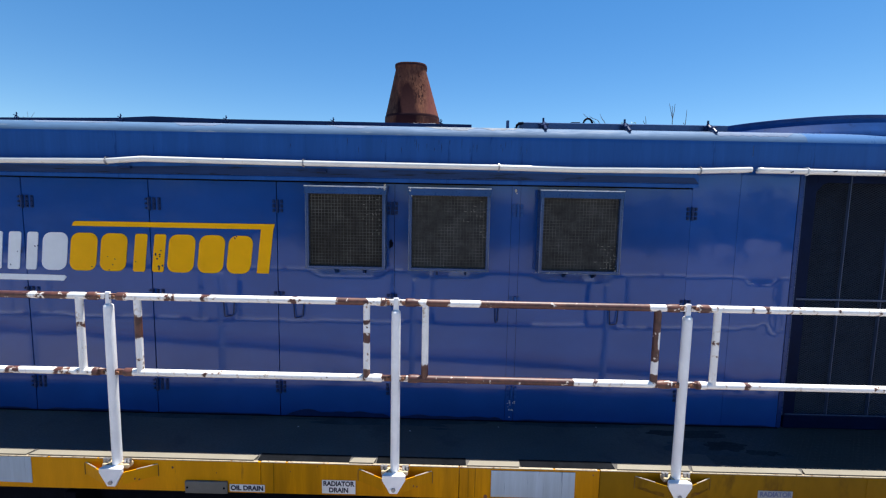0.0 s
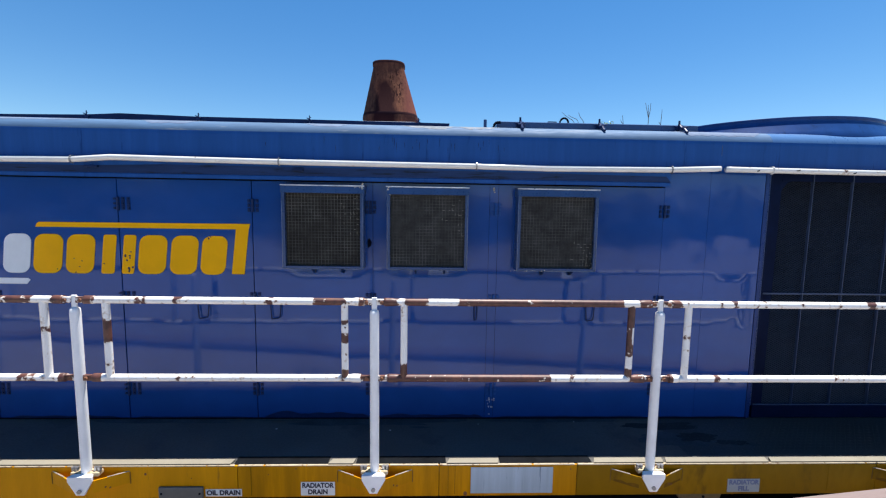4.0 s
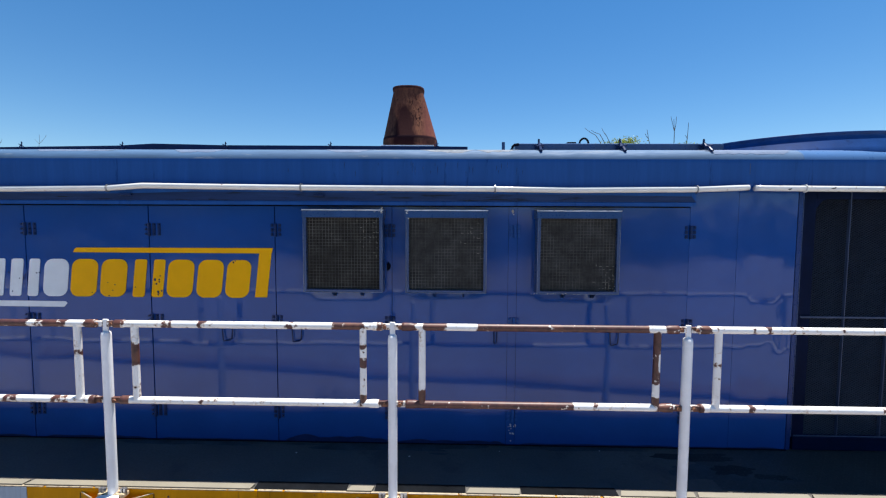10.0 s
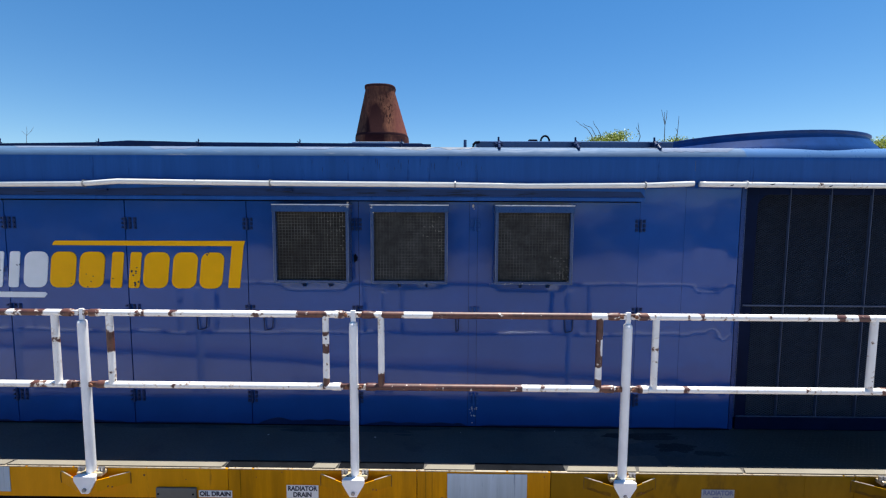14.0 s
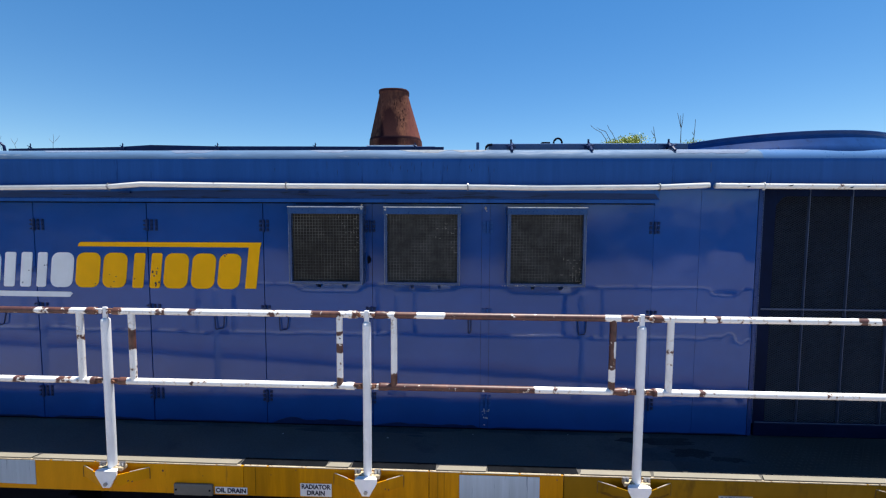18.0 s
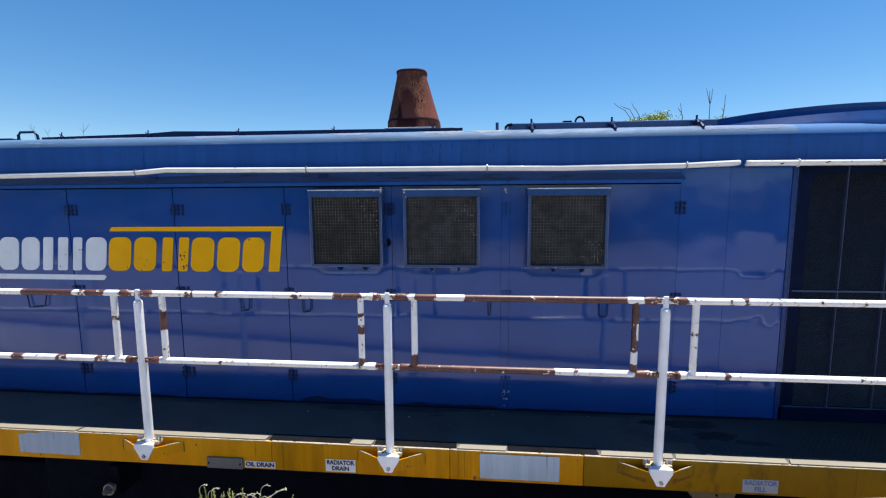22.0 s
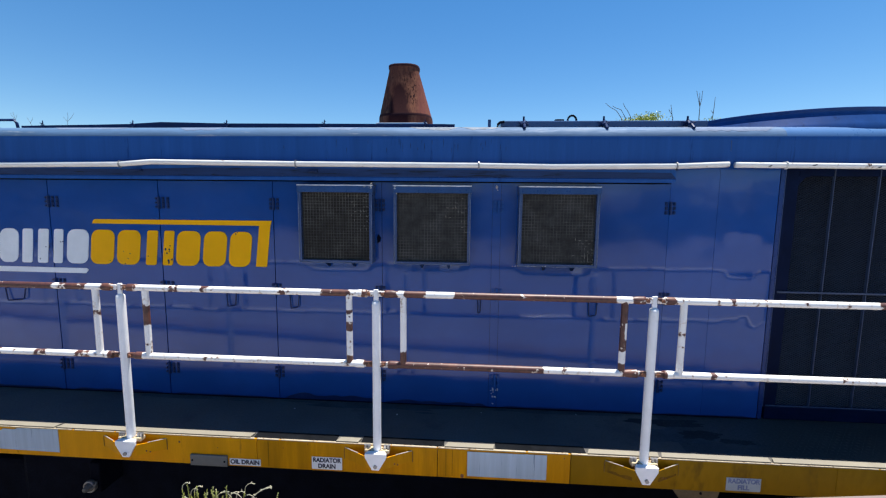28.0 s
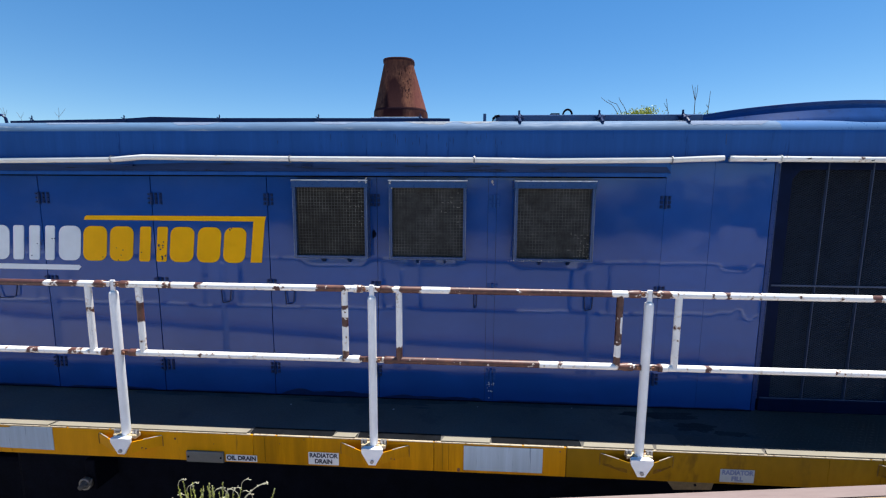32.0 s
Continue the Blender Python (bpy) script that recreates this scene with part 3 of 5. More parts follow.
def dent(x, z):
    d = 0.0
    for cx, w, cz, tilt in DENTS:
        u, v = abs(x - cx) / w, (z - cz) / 0.085
        if u < 2 and abs(v) < 3:
            d += tilt * (z - cz) * math.exp(-v * v) / (1 + math.exp((u - 1) * 14))
    return d


def pressed_panel(x0, x1, z0, z1):
    """A steel door whose face follows the dents; its edges stay straight."""
    bm = B()
    nx, nz = max(6, int((x1 - x0) / 0.016)), 104
    edge = lambda q, lo, hi: min(1.0, (q - lo) / 0.02, (hi - q) / 0.02)
    grid = []
    for i in range(nx + 1):
        x = x0 + (x1 - x0) * i / nx
        grid.append([bm.verts.new((x, WALL - dent(x, z) * max(0.0, edge(x, x0, x1)), z)) for z in (z0 + (z1 - z0) * k / nz for k in range(nz + 1))])
    for i in range(nx):
        for k in range(nz):
            bm.faces.new((grid[i][k], grid[i + 1][k], grid[i + 1][k + 1], grid[i][k + 1])).smooth = True
    a = [bm.verts.new(p) for p in ((x0, WALL, z0), (x1, WALL, z0), (x1, WALL, z1), (x0, WALL, z1))]
    c = [bm.verts.new(p) for p in ((x0, WALL + 0.034, z0), (x1, WALL + 0.034, z0), (x1, WALL + 0.034, z1), (x0, WALL + 0.034, z1))]
    for k in range(4):
        bm.faces.new((a[k], a[(k + 1) % 4], c[(k + 1) % 4], c[k]))
    bm.faces.new(c)
    return bm


doors = {}
for a, b in zip(SEAMS, SEAMS[1:]):
    narrow = b - a < 0.5
    top, gap = (3.404, 0.001) if a >= 1.9 else (3.272, 0.0042 if a < -1.0 else 0.0022 if a < -0.5 else 0.0009)
    bm = pressed_panel(a + gap, b - gap, DZ + 0.006, top) if a > -3.6 else box(B(), a + gap, b - gap, WALL, WALL + 0.034, DZ + 0.006, top, 0.0015)
    doors[a] = part("side_panel" if narrow or a > 1.9 else "door", bm, BLUE_DENTED if a > 1.9 else BLUE, loco, "glossy blue steel panel" if narrow else "glossy blue steel door")
for x in HINGES:
    owner = doors[max(s for s in SEAMS if s <= x - 0.02)]
    for z in (3.108, 2.47, 1.822):
        hinge(owner, x, z)
for seam, x, w in ((-3.55, -3.0, 0.17), (-1.783, -1.24, 0.075), (-0.897, -0.75, 0.07), (-0.085, 0.63, 0.02), (0.772, 1.44, 0.06), (-4.43, -3.95, 0.07)):
    handle(doors[seam], x, w)
# Thin dark strip along the joint with the walkway.
part("base_dark_strip", box(B(), X0, 2.65, WALL - 0.004, WALL + 0.03, DZ + 0.0005, DZ + 0.010, 0.002), UNDER, loco, "dark strip at the hood's foot")


rnd = random.Random(41)
# Uneven dark pieces paint the door foot's shade along with its grime.
for k, (ga, gb, gh) in enumerate(((-3.5, -2.7, 0.05), (-2.6, -1.85, 0.045), (-1.75, -0.95, 0.025), (-0.85, -0.1, 0.13), (-0.07, 0.7, 0.07), (0.8, 1.9, 0.03), (1.95, 2.62, 0.02))):
    xs = [ga + (gb - ga) * i / 24 for i in range(25)]
    top = [(x, DZ + 0.010 + 0.6 * gh * (0.35 + 0.65 * abs(noise.noise(Vector((x * 5.0, 7.0, k))))) * min(1, (x - ga) / 0.06 + 0.1, (gb - x) / 0.06 + 0.1)) for x in xs]
    part("base_grime_shade", prism(B(), [(ga, DZ + 0.0065), (gb, DZ + 0.0065)] + top[::-1], "y", WALL - 0.0012, WALL - 0.0002), BLUE_DARK, doors[max(q for q in SEAMS if q <= ga)], "grime and painted shade along the door foot")
part("door_latch", prism(B(), [(-0.118, 2.83), (-0.098, 2.845), (-0.094, 2.87), (-0.110, 2.895), (-0.120, 2.88)], "y", WALL - 0.014, WALL - 0.0005), UNDER, doors[-0.897], "small dark latch")

# painted name, as plain slanted blocks
slant = 0.12


def block(x0, x1, z0, z1, corner=0.02):
    """A slanted rounded block, a paint layer thick."""
    def s(x, z):
        return (x + slant * (z - 2.765), z)
    c = min(corner * 1.9, (x1 - x0) / 2.4)
    pts = []
    for px, pz, a0 in ((x0 + c, z0 + c, 180), (x1 - c, z0 + c, 270), (x1 - c, z1 - c, 0), (x0 + c, z1 - c, 90)):
        pts += [s(px + c * math.cos(radians(a0 + d)), pz + c * math.sin(radians(a0 + d))) for d in (0, 18, 36, 54, 72, 90)]
    return prism(B(), pts, "y", WALL - 0.0045, WALL - 0.0005)


LZ0, LZ1 = 2.633, 2.898
WHITE_BLOCKS = ((-3.50, -3.325), (-3.30, -3.13), (-3.104, -2.948), (-2.915, -2.83), (-2.785, -2.70), (-2.655, -2.58), (-2.545, -2.37))
YELLOW_BLOCKS = ((-2.348, -2.162), (-2.136, -1.952), (-1.90, -1.815), (-1.765, -1.685), (-1.661, -1.477), (-1.449, -1.27), (-1.245, -1.077))
for k, (a, b) in enumerate(WHITE_BLOCKS):
    part("painted_block", block(a, b, LZ0, LZ1, 0.03 if b - a > 0.12 else 0.008), LOGO_WHITE, loco, "white painted block")
for k, (a, b) in enumerate(YELLOW_BLOCKS):
    part("painted_block", block(a, b, LZ0, LZ1, 0.03 if b - a > 0.12 else 0.008), LOGO_YELLOW, loco, "yellow painted block")
part("painted_block", block(-1.03, -0.945, LZ0 + 0.005, 2.945, 0.002), LOGO_YELLOW, loco, "yellow painted upright bar")
part("painted_stripe", prism(B(), [(-2.325, 2.945), (-0.923, 2.945), (-0.912, 2.983), (-2.30, 2.978), (-2.315, 2.968)], "y", WALL - 0.0045, WALL - 0.0005), LOGO_YELLOW, loco, "yellow painted stripe")
part("painted_stripe", prism(B(), [(-3.5, 2.56), (-2.41, 2.558), (-2.385, 2.585), (-2.40, 2.598), (-3.5, 2.602)], "y", WALL - 0.0045, WALL - 0.0005), LOGO_WHITE, loco, "white painted stripe")


part("roof_seam", box(B(), 2.268, 2.272, 0.5185, 0.5198, 3.49, 3.56), BLUE_TRIM, loco)

# air intakes: deep frames with wire mesh over brown filters
def intake(x0, x1):
    z0, z1, yf = 2.695, 3.244, 0.482
    bm = B()
    box(bm, x0, x0 + 0.020, yf, WALL, z0, z1, 0.002)
    box(bm, x1 - 0.020, x1, yf, WALL, z0, z1, 0.002)
    box(bm, x0 + 0.0195, x1 - 0.0195, yf + 0.001, WALL, z0, z0 + 0.018, 0.002)
    prism(bm, [(yf + 0.002, z1 - 0.002), (yf + 0.006, z1 + 0.003), (WALL, z1 + 0.008), (WALL, z1 - 0.05), (yf - 0.006, z1 - 0.048)], "x", x0 - 0.006, x1 + 0.006)
    lip = tube(B(), spaced((x0 - 0.007, yf + 0.002, z1 + 0.002), (x1 + 0.007, yf + 0.002, z1 + 0.002), 0.1), 0.0042, 8)
    f = part("intake_vent", bm, BLUE_TRIM, loco, "blue-grey framed air intake with wire mesh")
    part("top_lip", lip, HIGHLIGHT_EDGE, f, "pale top lip painted as a highlight", smooth=True)
    for ex in (x0 + 0.001, x1 - 0.001):
        part("side_edge", tube(B(), spaced((ex, yf, z0), (ex, yf, z1 - 0.05), 0.1), 0.0024, 6), FRAME_EDGE, f, "pale edge for wear and highlight", smooth=True)
    part("bottom_edge", tube(B(), spaced((x0, yf, z0 + 0.001), (x1, yf, z0 + 0.001), 0.1), 0.0026, 6), FRAME_EDGE, f, "pale edge for wear and highlight", smooth=True)
    part("filter", box(B(), x0 + 0.02, x1 - 0.02, yf + 0.03, WALL - 0.001, z0 + 0.018, z1 - 0.048), FILTER_DARK if x0 < -0.5 else FILTER, f, "grimy brown air filter")
    bm = B()
    a, b, c, d = x0 + 0.02, x1 - 0.02, z0 + 0.018, z1 - 0.048
    n = 23
    rnd = random.Random(int(x0 * 100))
    for i in range(1, n):
        x = a + (b - a) * i / n + rnd.uniform(-0.0012, 0.0012)
        tube(bm, [(x, yf + 0.010, c), (x + rnd.uniform(-0.002, 0.002), yf + 0.010, (c + d) / 2), (x, yf + 0.010, d)], 0.0017, 4)
        z = c + (d - c) * i / n + rnd.uniform(-0.0012, 0.0012)
        tube(bm, [(a, yf + 0.012, z), ((a + b) / 2, yf + 0.012, z + rnd.uniform(-0.002, 0.002)), (b, yf + 0.012, z)], 0.0015, 4)
    tagged(part("wire_mesh", bm, WIRE, f, "dull square wire mesh"), kind="stuff")
    # wires rubbed bare in one corner of the mesh
    bm = B()
    px, pz = (b - a) / n, (d - c) / n
    for i in range(1, 8):
        for k in range(1, 9):
            x, z = b - px * i, (c + pz * k if x0 > 0.5 else d - pz * k * 1.6)
            if rnd.random() < (0.85 if x0 > 0.5 else 0.5 if x0 < -0.5 else 0.2) * (1 - 0.5 * (i / 7 + k / 8)):
                tube(bm, [(x, yf + 0.0092, z), (x + px * rnd.uniform(0.4, 1.0), yf + 0.0092, z)], 0.0016, 4)
            if rnd.random() < (0.6 if abs(x0) > 0.5 else 0.25) * (1 - 0.5 * (i / 7 + k / 8)):
                tube(bm, [(x, yf + 0.0078, z), (x, yf + 0.0078, z + pz * rnd.uniform(0.4, 1.0))], 0.0014, 4)
    tagged(part("bare_wire", bm, WIRE_BARE, f, "wires rubbed bare and dusty"), kind="stuff")
    for x in (x0 + 0.19, x1 - 0.15):
        part("support_lug", prism(B(), [(0.49, z0), (WALL, z0), (WALL, z0 - 0.04), (0.545, z0 - 0.035)], "x", x - 0.006, x + 0.006), BLUE_DARK, f)


for a, b in ((-0.668, -0.137), (0.020, 0.556), (0.891, 1.430)):
    intake(a, b)


def flakes(count, cx, cz, sx, sz, y, seed, sizes=(0.003, 0.007), material=PALE_FLAKE):
    """Chips where the paint has gone, each its own small uneven patch."""
    rnd = random.Random(seed)
    for k in range(count):
        fx, fz, fr = cx + rnd.gauss(0, sx), cz + rnd.gauss(0, sz), rnd.uniform(*sizes)
        part("paint_flake", prism(B(), [(fx + fr * rnd.uniform(0.5, 1.3) * math.cos(a), fz + fr * rnd.uniform(0.5, 1.3) * math.sin(a)) for a in (0, 1, 2, 3, 4.2, 5.3)], "y", y - 0.0012, y), material, loco)


flakes(7, -0.147, 3.235, 0.006, 0.016, 0.4815, 21)
flakes(5, -0.17, 3.235, 0.02, 0.004, 0.4815, 22, (0.002, 0.004))
flakes(6, 0.030, 3.215, 0.004, 0.02, 0.4815, 23)
flakes(16, 1.0, 2.697, 0.09, 0.002, 0.4815, 24, (0.002, 0.005))
flakes(4, 1.405, 2.72, 0.004, 0.02, 0.4815, 25, (0.002, 0.004))
flakes(9, 0.741, 3.243, 0.007, 0.008, WALL - 0.0005, 26, (0.004, 0.009))
flakes(14, 0.755, 1.725, 0.014, 0.028, WALL - 0.0005, 27, (0.003, 0.007))
flakes(9, -1.72, 2.70, 0.012, 0.035, WALL - 0.0046, 51, (0.004, 0.011), BLUE_DARK)
flakes(4, -1.20, 2.88, 0.03, 0.012, WALL - 0.0046, 52, (0.003, 0.008), BLUE_DARK)
flakes(9, -2.62, 2.75, 0.10, 0.06, WALL - 0.0046, 53, (0.003, 0.008), BLUE_DARK)
flakes(7, -2.10, 2.69, 0.10, 0.04, WALL - 0.0046, 54, (0.003, 0.006), BLUE_DARK)
flakes(2, -0.87, 1.83, 0.006, 0.006, WALL - 0.0005, 28, (0.003, 0.004))

# radiator grille behind expanded metal
gr = part("radiator_grille", box(B(), 2.662, X1, WALL + 0.11, 2 * CY - WALL, DZ + 0.01, 3.40), CORE, loco, "dark radiator behind expanded metal mesh")
bm = B()
box(bm, 2.697, 2.775, WALL + 0.018, WALL + 0.06, DZ + 0.10, 3.404, 0.003)
prism(bm, [(2.775, 3.335), (2.775, 3.27), (2.815, 3.325), (2.85, 3.335)], "y", WALL + 0.020, WALL + 0.058)
box(bm, 2.775, X1, WALL + 0.018, WALL + 0.06, 3.335, 3.404, 0.003)
box(bm, 2.69, X1, WALL - 0.002, WALL + 0.06, DZ + 0.006, DZ + 0.10, 0.004)
part("frame", bm, GRILLE_FRAME, gr, "dark blue steel frame")
part("corner_trim", box(B(), 2.643, 2.672, WALL - 0.003, WALL + 0.03, DZ + 0.006, 3.404, 0.003), CORNER_BLUE, gr, "blue corner trim")
# Lighter line painted down the trim for its edge highlight.
part("trim_edge", tube(B(), spaced((2.6745, WALL - 0.002, DZ + 0.10), (2.6745, WALL - 0.002, 3.40), 0.3), 0.0022, 6), BLUE_TRIM, gr, "pale edge for wear and highlight")
part("corner_trim", box(B(), 2.676, 2.694, WALL - 0.002, WALL + 0.04, DZ + 0.10, 3.404, 0.003), GRILLE_FRAME, gr)
for i in range(12):
    x = 3.0 + 0.289 * i
    if x < X1:
        part("bar", box(B(), x - 0.0032, x + 0.0032, WALL + 0.012, WALL + 0.034, DZ + 0.10, 3.40, 0.002), GRILLE_BAR, gr, "thin faded vertical bar")
for z in (2.535, 1.70):
    part("bar", box(B(), 2.70, X1, WALL + 0.006, WALL + 0.016, z - 0.007, z + 0.007, 0.002), GRILLE_BAR, gr, "thin faded level bar")
verts, faces = [], []
cw, ch, t = 0.030, 0.0165, 0.0016
xs = np.arange(2.775, 4.7, cw / 2)
for r in range(int((3.365 - DZ - 0.10) / ch)):
    z = DZ + 0.10 + ch * r
    for sign in (-1, 1):
        base = len(verts)
        for i, x in enumerate(xs):
            zz = z + (ch / 2 if i % 2 else 0) * sign
            for dz, dy in ((-t, 0.0), (t, 0.004), (t, 0.008), (-t, 0.006)):
                verts.append((x, WALL + 0.035 + dy, zz + dz))
        for i in range(len(xs) - 1):
            p = base + 4 * i
            faces += [(p, p + 4, p + 5, p + 1), (p + 1, p + 5, p + 6, p + 2)]
me = bpy.data.meshes.new("expanded_mesh")
me.from_pydata(verts, [], faces)
me.materials.append(MESH)
em = new("expanded_mesh", me)
em.parent = gr
tagged(em, "dark diamond expanded metal", kind="stuff")

# white pipe along the eaves
PIPE = [(-7.4, 3.375), (-3.2, 3.372), (-2.0, 3.385), (-1.75, 3.403), (-1.3, 3.398), (-0.68, 3.393), (0.6, 3.388), (1.1, 3.382), (1.9, 3.389), (2.25, 3.402)]


def eaves_pipe(rows, y=0.497):
    bm = B()
    lay = bm.verts.layers.float.new("rust")
    pts = []
    for (xa, za), (xb, zb) in zip(rows, rows[1:]):
        pts += spaced((xa, y, za), (xb, y, zb), 0.05)[:-1]
    pts.append(Vector((rows[-1][0], y, rows[-1][1])))
    tube(bm, pts, 0.0195, 12, lay, lambda v: -0.3 if v.x < 2.3 else -0.05)
    return part("eaves_pipe", bm, PIPE_WHITE, loco, "white painted pipe along the eaves", smooth=True)


pipe_a = eaves_pipe(PIPE)
pipe_b = eaves_pipe([(2.29, 3.399), (2.7, 3.397), (3.2, 3.394), (6.1, 3.39)])
for owner, x, z in [(pipe_a, -5.9, 3.375), (pipe_a, -4.6, 3.375), (pipe_a, -3.29, 3.373), (pipe_a, -1.99, 3.386), (pipe_a, -0.68, 3.393), (pipe_a, 0.607, 3.388), (pipe_a, 1.917, 3.389),
                    (pipe_b, 2.61, 3.397), (pipe_b, 3.9, 3.393)]:
    bm = B()
    tube(bm, [(x, 0.497 + 0.023 * math.sin(a), z + 0.023 * math.cos(a)) for a in np.linspace(0.3, -math.pi - 0.3, 10)], 0.005, 6)
    box(bm, x - 0.006, x + 0.006, 0.497, 0.521, z + 0.016, z + 0.026)
    part("pipe_clip", bm, STEEL if x < 2.5 else PIPE_WHITE, owner, "small steel clip")
for x, dz, ln in ((2.50, -0.004, 0.012), (2.775, 0.003, 0.018), (3.17, -0.008, 0.012), (3.62, 0.002, 0.010)):
    part("paint_chip", prism(B(), [(x - ln, 3.394 + dz), (x, 3.398 + dz), (x + ln, 3.402 + dz), (x + 0.7 * ln, 3.394 + dz), (x - 0.2 * ln, 3.390 + dz)], "y", 0.4762, 0.4790), UNDER, pipe_b, "bare dark chip")
# Small dark blocks added for the smears below the pipe.
for x0, w in ((-1.93, 0.09), (-0.60, 0.07)):
    part("dark_smear", box(B(), x0, x0 + w, 0.498, 0.519, 3.338, 3.352, 0.003), BLUE_DARK, loco)

# roof hatch edges, latches and lifting eyes


def latch(parent, x, z, big=False):
    s = 1.0 if big else 0.5
    bm = B()
    tube(bm, spaced((x, 0.665, z - 0.045 * s), (x, 0.665, z + 0.045 * s), 0.05), 0.007 * s, 8)
    tube(bm, spaced((x - 0.035 * s, 0.66, z + 0.005), (x + 0.035 * s, 0.66, z - 0.012), 0.03), 0.006 * s, 8)
    tube(bm, spaced((x - 0.028 * s, 0.66, z - 0.018), (x + 0.02 * s, 0.66, z + 0.012), 0.03), 0.005 * s, 8)
    box(bm, x - 0.012 * s, x + 0.012 * s, 0.648, 0.672, z - 0.058 * s, z - 0.03 * s, 0.003)
    if big:
        tube(bm, [(x + 0.004, 0.672, z + 0.02), (x, 0.63, z - 0.012), (x - 0.004, 0.59, z - 0.026), (x - 0.004, 0.558, z - 0.052)], 0.010, 8)
        tube(bm, [(x - 0.026, 0.60, z - 0.018), (x + 0.022, 0.60, z - 0.008)], 0.007, 8)
    part("latch", bm, BLUE_DARK, parent, "small dark latch")


bm = B()
prism(bm, [(0.675, 3.664), (0.675, 3.714), (0.70, 3.722), (2.30, 3.722), (2.325, 3.714), (2.325, 3.664)], "x", 0.76, 2.19)
hatch_r = part("roof_hatch", bm, BLUE_TRIM, loco, "dark blue raised roof hatch")
for x in (0.922, 1.479, 2.048):
    latch(hatch_r, x, 3.70, True)
part("peg", tube(B(), spaced((0.68, 0.68, 3.66), (0.68, 0.68, 3.726), 0.04), 0.011, 8), BLUE_TRIM, loco)
part("hose_end", tube(B(), [(0.735, 0.66, 3.665), (0.74, 0.66, 3.69), (0.755, 0.665, 3.705), (0.785, 0.67, 3.71)], 0.009, 8), UNDER, loco, smooth=True)
part("vent_cap", box(B(), 1.20, 1.27, 0.97, 1.03, 3.722, 3.785, 0.006), UNDER, loco, "small dark cap")
part("lifting_eye", tube(B(), [(1.335 + 0.034 * math.cos(a), 1.0, 3.775 + 0.042 * math.sin(a)) for a in np.linspace(-0.9, math.pi + 0.9, 14)], 0.008, 8), UNDER, loco, "round lifting eye", smooth=True)
bm = B()
rows = [(-2.93, 3.684), (-2.3, 3.692), (-2.05, 3.696), (-1.8, 3.710), (-1.5, 3.704), (-1.3, 3.699), (-0.5, 3.696), (0.2, 3.692), (0.43, 3.690)]
top = [(x, z + 0.004) for x, z in rows]
outl = top + [(0.43, 3.671), (-2.93, 3.671)]
prism(bm, outl, "y", 0.672, 0.69)
hatch_l = part("roof_hatch", bm, BLUE_DARK, loco, "thin bent hatch edge")
part("hatch_lid", box(B(), -2.9, 0.42, 0.692, 2.3, 3.66, 3.684, 0.004), BLUE_ROOF, hatch_l)
for x in (-2.744, -2.012, -1.274, -0.528, 0.217):
    latch(hatch_l, x, 3.703)
part("lift_handle", tube(B(), [(-3.14, 0.68, 3.655), (-3.14, 0.68, 3.71), (-3.12, 0.68, 3.733), (-3.0, 0.68, 3.733), (-2.975, 0.68, 3.71), (-2.965, 0.68, 3.655)], 0.010, 8), BLUE_DARK, loco, "bent bar handle", smooth=True)
part("roof_hatch", box(B(), -6.9, -3.2, 0.675, 2.325, 3.655, 3.688, 0.005), BLUE_DARK, loco, "low roof hatch")

# exhaust stack: tapered, nearly round, rusted through
bm = B()
seg = 40


def ring(hw, z, cx):
    out = []
    for k in range(seg):
        a = 2 * math.pi * k / seg
        c, s = math.cos(a), math.sin(a)
        p = 2 / 2.7
        out.append(bm.verts.new((cx + hw * math.copysign(abs(c) ** p, c), CY + hw * math.copysign(abs(s) ** p, s), z)))
    return out


prof = [(0.240, 3.72, -0.05), (0.240, 3.872, -0.05), (0.237, 3.895, -0.05), (0.233, 3.90, -0.05), (0.134, 4.295, -0.068), (0.133, 4.308, -0.068), (0.138, 4.318, -0.068),
        (0.139, 4.338, -0.068), (0.126, 4.340, -0.068), (0.120, 4.28, -0.068), (0.19, 3.95, -0.05)]
rings = [ring(*p) for p in prof]
for a, b in zip(rings, rings[1:]):
    for k in range(seg):
        bm.faces.new((a[k], a[(k + 1) % seg], b[(k + 1) % seg], b[k]))
bm.faces.new(rings[-1])
stack = part("exhaust_chimney", bm, STACK_RUST, loco, "tapered rusty exhaust stack", smooth=True)
part("stack_base", box(B(), -0.30, 0.34, 1.16, 1.90, 3.66, 3.785, 0.01), BLUE_DARK, stack, "dark raised base plate")
part("foot_band", box(B(), -0.27, 0.17, 1.22, 1.262, 3.785, 3.806, 0.003), HIGHLIGHT_EDGE, stack, "pale foot band painted as a sunlit edge")

# cooling fan shroud on the roof
FX, FR, FZ = 3.22, 0.848, 3.80
bm = turned(B(), [(0.94, 3.56), (0.94, 3.64), (0.915, 3.69), (FR + 0.012, FZ - 0.04), (FR, FZ - 0.012), (FR + 0.012, FZ - 0.008), (FR + 0.012, FZ), (FR - 0.02, FZ), (FR - 0.03, 3.70)], (FX, CY), 72)
fan = part("fan_shroud", bm, SHROUD_BLUE, loco, "round blue cooling fan shroud", smooth=True)
for k in range(10):
    a = 2 * math.pi * k / 10
    part("fan_bar", tube(B(), [(FX + 0.1 * math.cos(a), CY + 0.1 * math.sin(a), FZ - 0.03), (FX + 0.80 * math.cos(a), CY + 0.80 * math.sin(a), FZ - 0.03)], 0.008, 6), BLUE_DARK, fan)

